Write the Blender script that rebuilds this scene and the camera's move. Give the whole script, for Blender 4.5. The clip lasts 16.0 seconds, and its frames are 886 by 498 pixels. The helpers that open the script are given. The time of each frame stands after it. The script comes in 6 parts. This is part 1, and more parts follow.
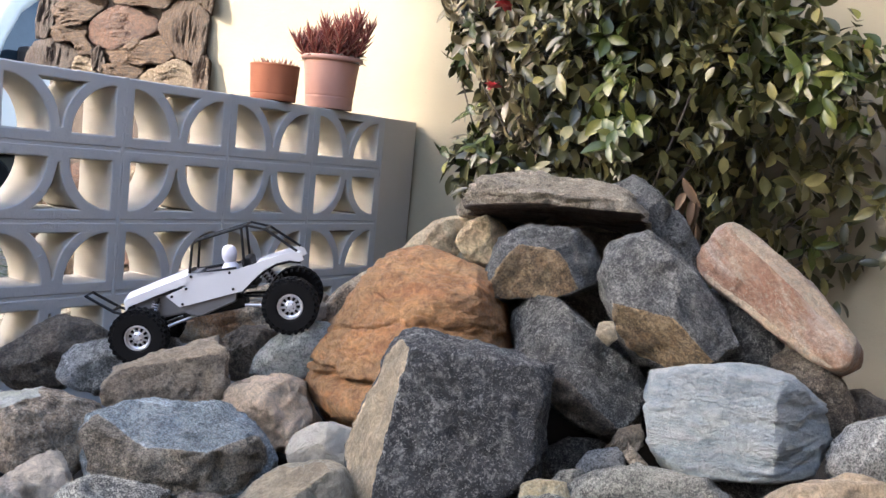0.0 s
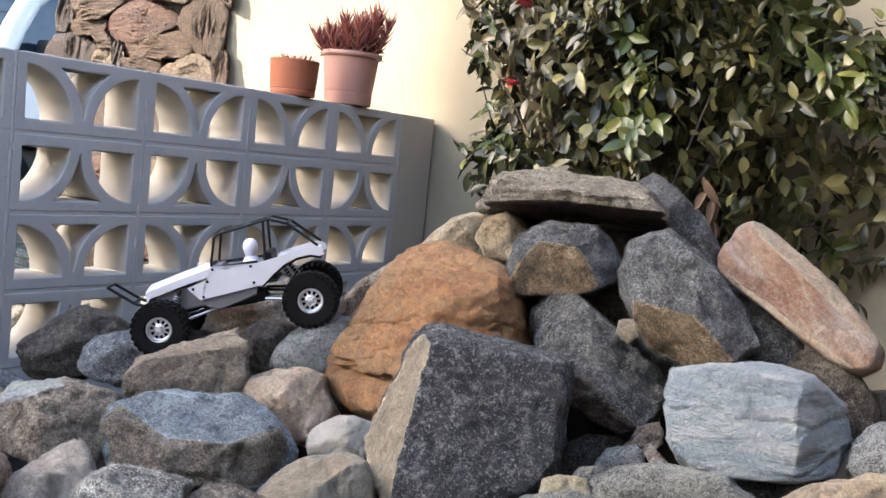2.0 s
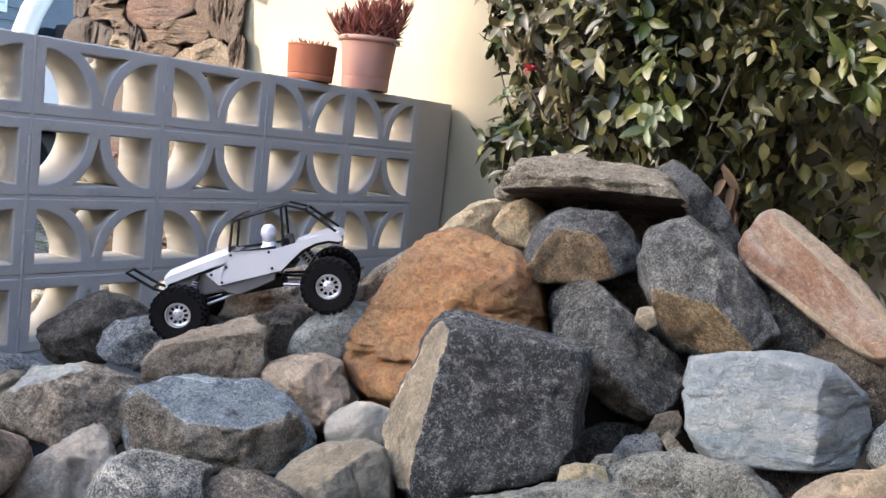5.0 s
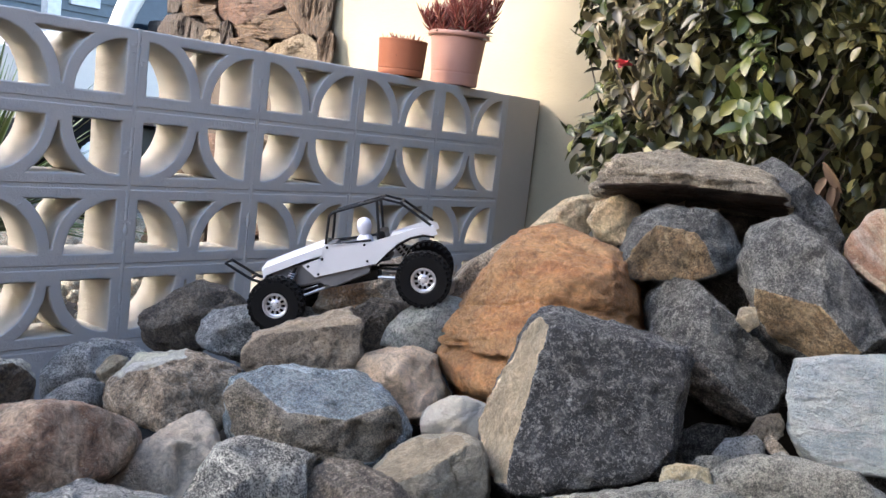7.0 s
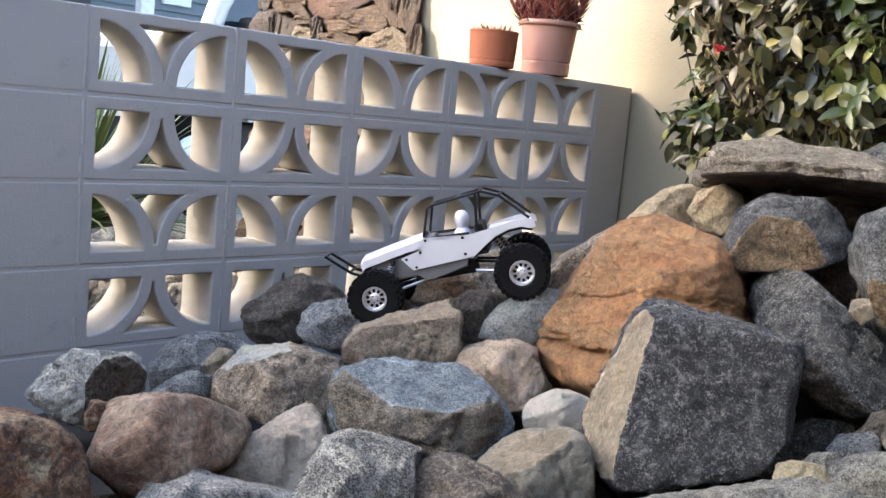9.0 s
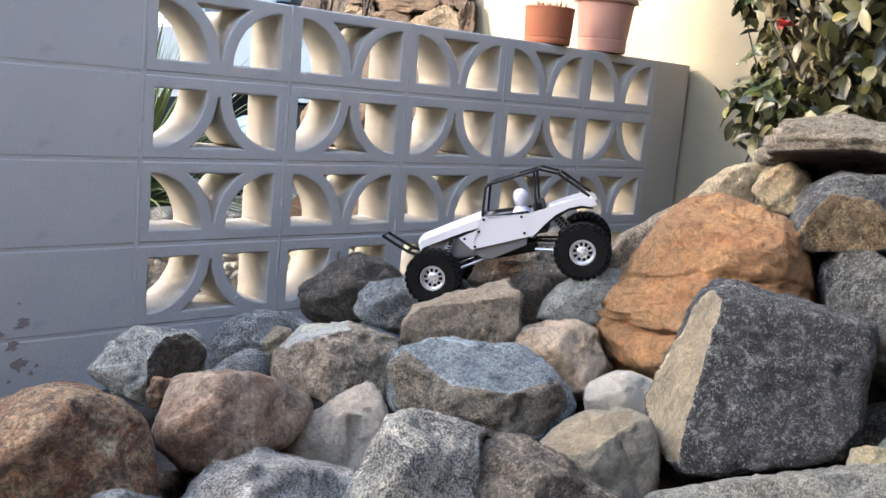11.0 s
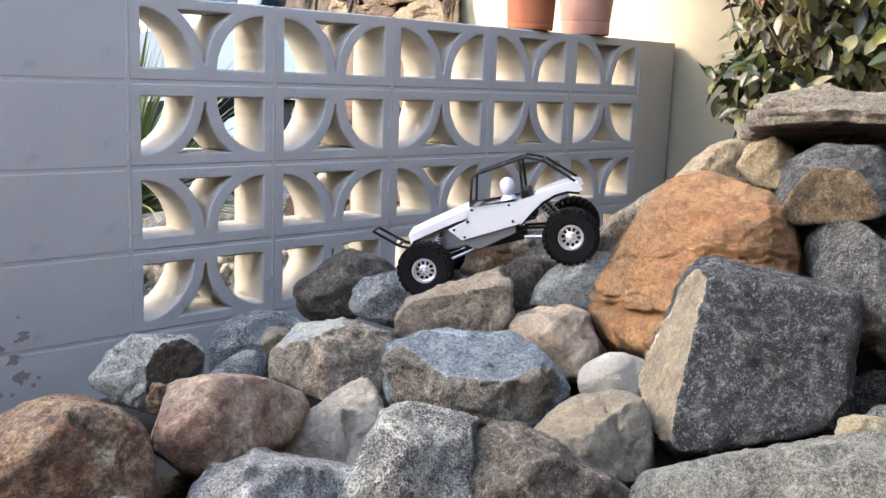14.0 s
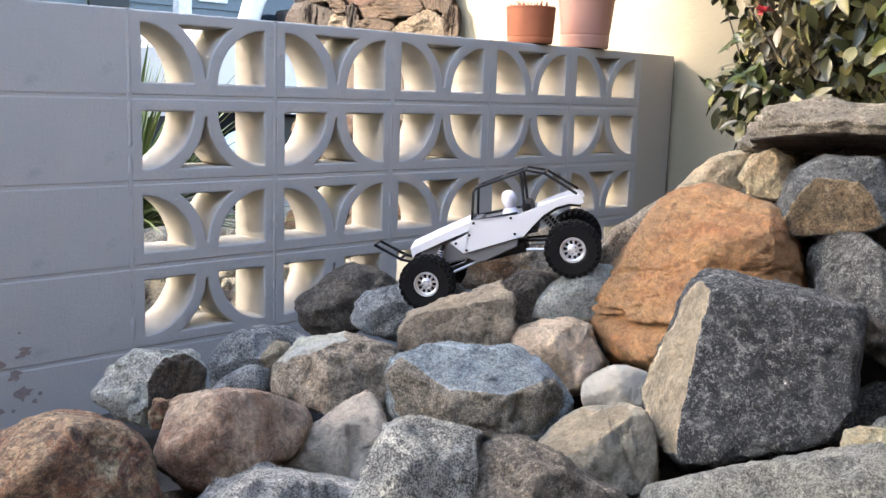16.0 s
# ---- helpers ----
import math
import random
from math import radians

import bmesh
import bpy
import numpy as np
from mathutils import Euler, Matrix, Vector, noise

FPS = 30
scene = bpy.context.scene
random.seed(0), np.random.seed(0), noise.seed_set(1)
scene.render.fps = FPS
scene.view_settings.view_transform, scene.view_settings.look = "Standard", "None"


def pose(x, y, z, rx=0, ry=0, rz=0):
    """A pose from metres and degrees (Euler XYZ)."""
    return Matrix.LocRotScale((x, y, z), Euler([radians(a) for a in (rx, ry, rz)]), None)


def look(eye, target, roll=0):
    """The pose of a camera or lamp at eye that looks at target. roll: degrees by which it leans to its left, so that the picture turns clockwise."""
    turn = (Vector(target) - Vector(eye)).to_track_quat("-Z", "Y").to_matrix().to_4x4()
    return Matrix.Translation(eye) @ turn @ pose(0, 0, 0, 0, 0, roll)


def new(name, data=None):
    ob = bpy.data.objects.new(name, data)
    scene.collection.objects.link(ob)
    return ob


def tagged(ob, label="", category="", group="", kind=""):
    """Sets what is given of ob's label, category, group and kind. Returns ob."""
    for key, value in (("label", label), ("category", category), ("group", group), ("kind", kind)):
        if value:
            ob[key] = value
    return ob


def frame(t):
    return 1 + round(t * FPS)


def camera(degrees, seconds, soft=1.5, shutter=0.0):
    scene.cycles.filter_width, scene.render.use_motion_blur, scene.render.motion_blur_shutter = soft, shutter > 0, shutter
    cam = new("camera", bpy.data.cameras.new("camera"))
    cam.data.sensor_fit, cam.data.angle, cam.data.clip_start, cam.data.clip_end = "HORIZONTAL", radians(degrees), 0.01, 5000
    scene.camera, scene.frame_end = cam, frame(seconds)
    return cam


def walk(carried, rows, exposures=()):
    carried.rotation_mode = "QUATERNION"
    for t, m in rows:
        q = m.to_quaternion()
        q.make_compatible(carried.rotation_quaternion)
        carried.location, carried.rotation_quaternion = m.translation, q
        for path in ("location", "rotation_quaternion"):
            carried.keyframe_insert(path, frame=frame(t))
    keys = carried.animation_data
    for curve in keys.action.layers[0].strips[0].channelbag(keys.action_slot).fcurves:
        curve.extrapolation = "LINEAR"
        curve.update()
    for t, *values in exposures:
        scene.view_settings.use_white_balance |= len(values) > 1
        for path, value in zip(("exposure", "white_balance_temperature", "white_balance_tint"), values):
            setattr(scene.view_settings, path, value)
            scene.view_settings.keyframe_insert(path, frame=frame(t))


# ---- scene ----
cam = camera(48.4, 16.0, soft=1.45)
PATH = [
    (0, (-1.413, -2.265, 1.059), (0.27, -1.198, 0.892), 5.3),
    (0.5, (-1.429, -2.26, 1.056), (0.252, -1.189, 0.885), 5.5),
    (1, (-1.434, -2.258, 1.056), (0.243, -1.182, 0.876), 5.6),
    (1.5, (-1.436, -2.255, 1.055), (0.235, -1.172, 0.875), 5.9),
    (2, (-1.426, -2.254, 1.054), (0.243, -1.167, 0.88), 5.9),
    (2.5, (-1.428, -2.256, 1.058), (0.239, -1.166, 0.875), 5.8),
    (3, (-1.427, -2.251, 1.057), (0.232, -1.15, 0.868), 5.8),
    (5.5, (-1.425, -2.244, 1.055), (0.226, -1.134, 0.847), 6.1),
    (6, (-1.431, -2.233, 1.053), (0.207, -1.105, 0.843), 6.1),
    (6.5, (-1.44, -2.217, 1.052), (0.148, -1.022, 0.826), 6.1),
    (7, (-1.447, -2.212, 1.048), (0.114, -0.983, 0.817), 6.5),
    (7.5, (-1.454, -2.209, 1.053), (0.062, -0.928, 0.802), 6.0),
    (8, (-1.455, -2.208, 1.052), (0.054, -0.921, 0.794), 5.8),
    (8.5, (-1.457, -2.2, 1.05), (0.031, -0.888, 0.794), 5.5),
    (9, (-1.462, -2.185, 1.049), (-0.013, -0.832, 0.781), 5.4),
    (9.2, (-1.465, -2.18, 1.046), (-0.035, -0.808, 0.775), 5.6),
    (11.3, (-1.463, -2.153, 1.038), (-0.102, -0.725, 0.708), 4.6),
    (11.5, (-1.459, -2.159, 1.037), (-0.118, -0.716, 0.693), 3.8),
    (12, (-1.459, -2.157, 1.041), (-0.117, -0.725, 0.657), 3.2),
    (12.5, (-1.458, -2.162, 1.044), (-0.121, -0.723, 0.665), 3.0),
    (13, (-1.459, -2.165, 1.046), (-0.112, -0.735, 0.673), 2.6),
    (13.5, (-1.459, -2.173, 1.051), (-0.106, -0.743, 0.696), 2.3),
    (14, (-1.458, -2.184, 1.053), (-0.084, -0.772, 0.714), 2.1),
    (14.5, (-1.46, -2.18, 1.05), (-0.071, -0.779, 0.724), 2.2),
    (15, (-1.461, -2.177, 1.049), (-0.091, -0.755, 0.733), 1.8),
    (15.5, (-1.459, -2.187, 1.053), (-0.082, -0.772, 0.735), 1.9),
    (16, (-1.46, -2.18, 1.052), (-0.083, -0.764, 0.74), 1.8),
]
walk(cam, [(t, look(eye, target, roll)) for t, eye, target, roll in PATH],
     exposures=[(0, 3.09, 6350, 13), (3, 3.09, 6350, 13), (6, 3.08, 6350, 12), (9, 3.13, 6450, 12), (11.3, 3.34, 6600, 11), (11.6, 3.38, 6600, 11), (12, 3.58, 6650, 11), (12.5, 3.74, 6700, 11), (13, 3.6, 6650, 11), (14, 3.48, 6650, 11), (16, 3.42, 6650, 11)])

# ---- light ----
world = bpy.data.worlds.new("sky")
scene.world = world
world.use_nodes = True
wn = world.node_tree
sky = wn.nodes.new("ShaderNodeTexSky")
sky.sky_type = "NISHITA"
sky.sun_disc = False
SUN_EL, SUN_AZ = 28.0, 128.0      # height, and bearing from +x towards +y
sky.sun_elevation = radians(SUN_EL)
sky.sun_rotation = radians(90 - SUN_AZ)
sky.air_density, sky.dust_density = 1.0, 3.5
wn.links.new(sky.outputs[0], wn.nodes["Background"].inputs[0])
wn.nodes["Background"].inputs[1].default_value = 0.15
sun = new("sun", bpy.data.lights.new("sun", "SUN"))
sun.data.energy, sun.data.angle, sun.data.color = 1.95, radians(1.5), (1.0, 0.9, 0.78)
SUN_DIR = Vector((math.cos(radians(SUN_EL)) * math.cos(radians(SUN_AZ)),
                  math.cos(radians(SUN_EL)) * math.sin(radians(SUN_AZ)), math.sin(radians(SUN_EL))))
sun.matrix_world = look(tuple(SUN_DIR * 20), (0, 0, 0))

# ---- materials ----
DIM = 0.76      # the colours below are listed lighter than the surfaces are


def dim(*colours):
    return [tuple(x * DIM for x in c) for c in colours]


class Nodes:
    """A small node builder round one material."""

    def __init__(self, name):
        self.mat = bpy.data.materials.new(name)
        self.mat.use_nodes = True
        self.tree = self.mat.node_tree
        self.bsdf = self.tree.nodes["Principled BSDF"]
        self.co = self.tree.nodes.new("ShaderNodeTexCoord").outputs["Object"]

    def add(self, kind, **sets):
        n = self.tree.nodes.new(kind)
        for k, v in sets.items():
            n.inputs[k.replace("_", " ")].default_value = v
        return n

    def link(self, a, b):
        self.tree.links.new(a, b)

    def noise(self, scale, detail=4.0, rough=0.6, co=None, stretch=None, distort=0.0, tilt=None):
        n = self.add("ShaderNodeTexNoise", Scale=scale, Detail=detail, Roughness=rough, Distortion=distort)
        co = co or self.co
        if stretch:
            m = self.add("ShaderNodeMapping")
            if tilt:
                m.vector_type = "TEXTURE"
                m.inputs["Rotation"].default_value = tilt
                stretch = tuple(1 / k for k in stretch)
            m.inputs["Scale"].default_value = stretch
            self.link(co, m.inputs[0])
            co = m.outputs[0]
        self.link(co, n.inputs["Vector"])
        return n.outputs["Fac"]

    def ramp(self, fac, lo, hi, a=0.0, b=1.0):
        n = self.add("ShaderNodeMapRange")
        n.inputs[1].default_value, n.inputs[2].default_value = lo, hi
        n.inputs[3].default_value, n.inputs[4].default_value = a, b
        self.link(fac, n.inputs[0])
        return n.outputs[0]

    def mix(self, fac, a, b, blend="MIX"):
        n = self.add("ShaderNodeMix")
        n.data_type, n.blend_type = "RGBA", blend
        for v, i in ((fac, 0), (a, 6), (b, 7)):
            if isinstance(v, tuple):
                n.inputs[i].default_value = (*v, 1)
            elif isinstance(v, (int, float)):
                n.inputs[i].default_value = v
            else:
                self.link(v, n.inputs[i])
        return n.outputs[2]

    def math(self, op, a, b):
        n = self.add("ShaderNodeMath")
        n.operation = op
        for v, i in ((a, 0), (b, 1)):
            if isinstance(v, (int, float)):
                n.inputs[i].default_value = v
            else:
                self.link(v, n.inputs[i])
        return n.outputs[0]

    def random(self):
        return self.add("ShaderNodeObjectInfo").outputs["Random"]

    def island(self):
        return self.add("ShaderNodeNewGeometry").outputs["Random Per Island"]

    def done(self, colour, rough=0.8, bump=None, strength=0.5, distance=0.01, metal=0.0, spec=0.5):
        b = self.bsdf
        for v, k in ((colour, "Base Color"), (rough, "Roughness"), (metal, "Metallic"), (spec, "Specular IOR Level")):
            if isinstance(v, tuple):
                b.inputs[k].default_value = (*v, 1)
            elif isinstance(v, (int, float)):
                b.inputs[k].default_value = v
            else:
                self.link(v, b.inputs[k])
        if bump is not None:
            n = self.add("ShaderNodeBump", Strength=strength, Distance=distance)
            self.link(bump, n.inputs["Height"])
            self.link(n.outputs[0], b.inputs["Normal"])
        return self.mat


def stone_look(n, co, a, b, dark=(0.03, 0.03, 0.035), light=(0.6, 0.6, 0.58), darks=0.35, lights=0.25, grain=120, patch=7, bands=None, stain=None, dirt_shade=0.5, gain=2.6, tilt=None, mottle=0.55, crumble=0.3):
    """Colour and relief of natural stone: two mingled colours, ragged dark and pale mineral grains in clumps, optional bands and stains."""
    warm = (1.02, 1.0, 0.9)
    a, b = (tuple(min(0.92, x * gain * k) for x, k in zip(c, warm)) for c in (a, b))
    light = tuple(min(0.82, x * 1.3 * k) for x, k in zip(light, warm))
    a, b, light, dark = dim(a, b, light, dark)
    stain = stain and dim(stain)[0]
    big = n.noise(patch, 7, 0.68, co, bands, 0.8, tilt)
    col = n.mix(n.ramp(big, 0.40, 0.60), a, b)
    # weathering: soft darker and paler drifts
    mid = n.noise(patch * 3.2, 9, 0.72, co, bands, 0.5, tilt)
    col = n.mix(n.ramp(mid, 0.30, 0.50, max(0.03, 0.25 + 0.6 * dirt_shade), 0.0), col, tuple(x * 0.38 for x in a))
    col = n.mix(n.ramp(mid, 0.51, 0.66, 0.0, mottle), col, light)
    if stain:
        s = n.noise(patch * 0.9, 8, 0.68, co, bands, 1.2, tilt)
        col = n.mix(n.ramp(s, 0.46, 0.6, 0.0, 0.85), col, stain)
    # mineral grains, thicker in some places than in others
    clump = n.noise(patch * 2.4, 6, 0.7, co, None, 0.6)
    thick = n.math("MULTIPLY", n.math("SUBTRACT", clump, 0.5), 0.75)
    for scale, k in ((grain * 1.1, 0.8), (grain * 2.6, 0.9)):
        g = n.add("ShaderNodeTexNoise", Scale=scale, Detail=3.0, Roughness=0.7, Distortion=0.7)
        n.link(co, g.inputs["Vector"])
        rgb = n.add("ShaderNodeSeparateColor")
        n.link(g.outputs["Color"], rgb.inputs[0])
        low = n.math("ADD", rgb.outputs[0], n.math("MULTIPLY", thick, 0.4))
        td = 0.415 + 0.11 * darks
        col = n.mix(n.ramp(low, td - 0.02, td + 0.02, k * min(0.95, 0.05 + darks * 1.15), 0.0), col, dark)
        high = n.math("ADD", rgb.outputs[1], n.math("MULTIPLY", thick, 0.4))
        tl = 0.64 - 0.13 * lights
        col = n.mix(n.ramp(high, tl - 0.01, tl + 0.025, 0.0, k * min(0.95, 0.15 + lights * 0.9)), col, light)
    # crumbly lighter and darker flecks a centimetre or less across
    crumb = n.noise(patch * 9.0, 7, 0.8, co, None, 1.0)
    col = n.mix(1.0, col, n.ramp(crumb, 0.36, 0.64, 1 - crumble, 1 + 0.75 * crumble), "MULTIPLY")
    # pits of the relief are darkened in colour to imitate shade in hollows
    pits = n.noise(grain * 0.45, 8, 0.8, co)
    col = n.mix(n.ramp(pits, 0.33, 0.43, 0.8 * max(0.0, dirt_shade), 0.0), col, tuple(x * 0.7 for x in dark))
    fine = n.noise(grain * 1.7, 4, 0.75, co)
    h = n.math("ADD", n.math("ADD", n.math("MULTIPLY", mid, 2.6), n.math("MULTIPLY", crumb, 1.3)), n.math("ADD", n.math("MULTIPLY", pits, 1.3), n.math("MULTIPLY", fine, 1.3)))
    return col, h


LOOKS = {}


def stone(name, *args, **more):
    return (name, args, more)


def stone_mat(key):
    """The material of a stone; two names make a stone with two kinds of face, split by its 'tone'."""
    if key in LOOKS:
        return LOOKS[key]
    kinds = key.split()
    n = Nodes(" and ".join(STONE[k][0] for k in kinds))
    shift = n.add("ShaderNodeVectorMath")
    shift.operation = "ADD"
    n.link(n.co, shift.inputs[0])
    n.link(n.math("MULTIPLY", n.random(), 37.0), shift.inputs[1])
    co = shift.outputs[0]
    col, h = stone_look(n, co, *STONE[kinds[0]][1], **STONE[kinds[0]][2])
    if len(kinds) > 1:
        c2, h2 = stone_look(n, co, *STONE[kinds[1]][1], **STONE[kinds[1]][2])
        tone = n.add("ShaderNodeAttribute")
        tone.attribute_name = "tone"
        w = n.math("ADD", tone.outputs["Fac"], n.math("MULTIPLY", n.math("SUBTRACT", n.noise(15, 9, 0.75, co), 0.5), 2.1))
        soft = 0.2 if kinds[0] in ("bluegran", "greybrown") else 0.04
        col = n.mix(n.ramp(w, 0.5 - soft, 0.5 + soft), col, c2)
    # worn, paler edges where two faces meet
    worn = n.add("ShaderNodeAttribute")
    worn.attribute_name = "worn"
    w = n.math("ADD", worn.outputs["Fac"], n.math("MULTIPLY", n.math("SUBTRACT", n.noise(38, 8, 0.75, co), 0.5), 2.6))
    col = n.mix(1.0, col, n.ramp(w, 0.62, 1.15, 1.0, 1.75), "MULTIPLY")
    value = n.add("ShaderNodeHueSaturation")
    n.link(n.ramp(n.random(), 0, 1, 0.9, 1.1), value.inputs["Value"])
    n.link(col, value.inputs["Color"])
    LOOKS[key] = n.done(value.outputs[0], 0.6, h, 1.0, 0.016, spec=0.5)
    return LOOKS[key]


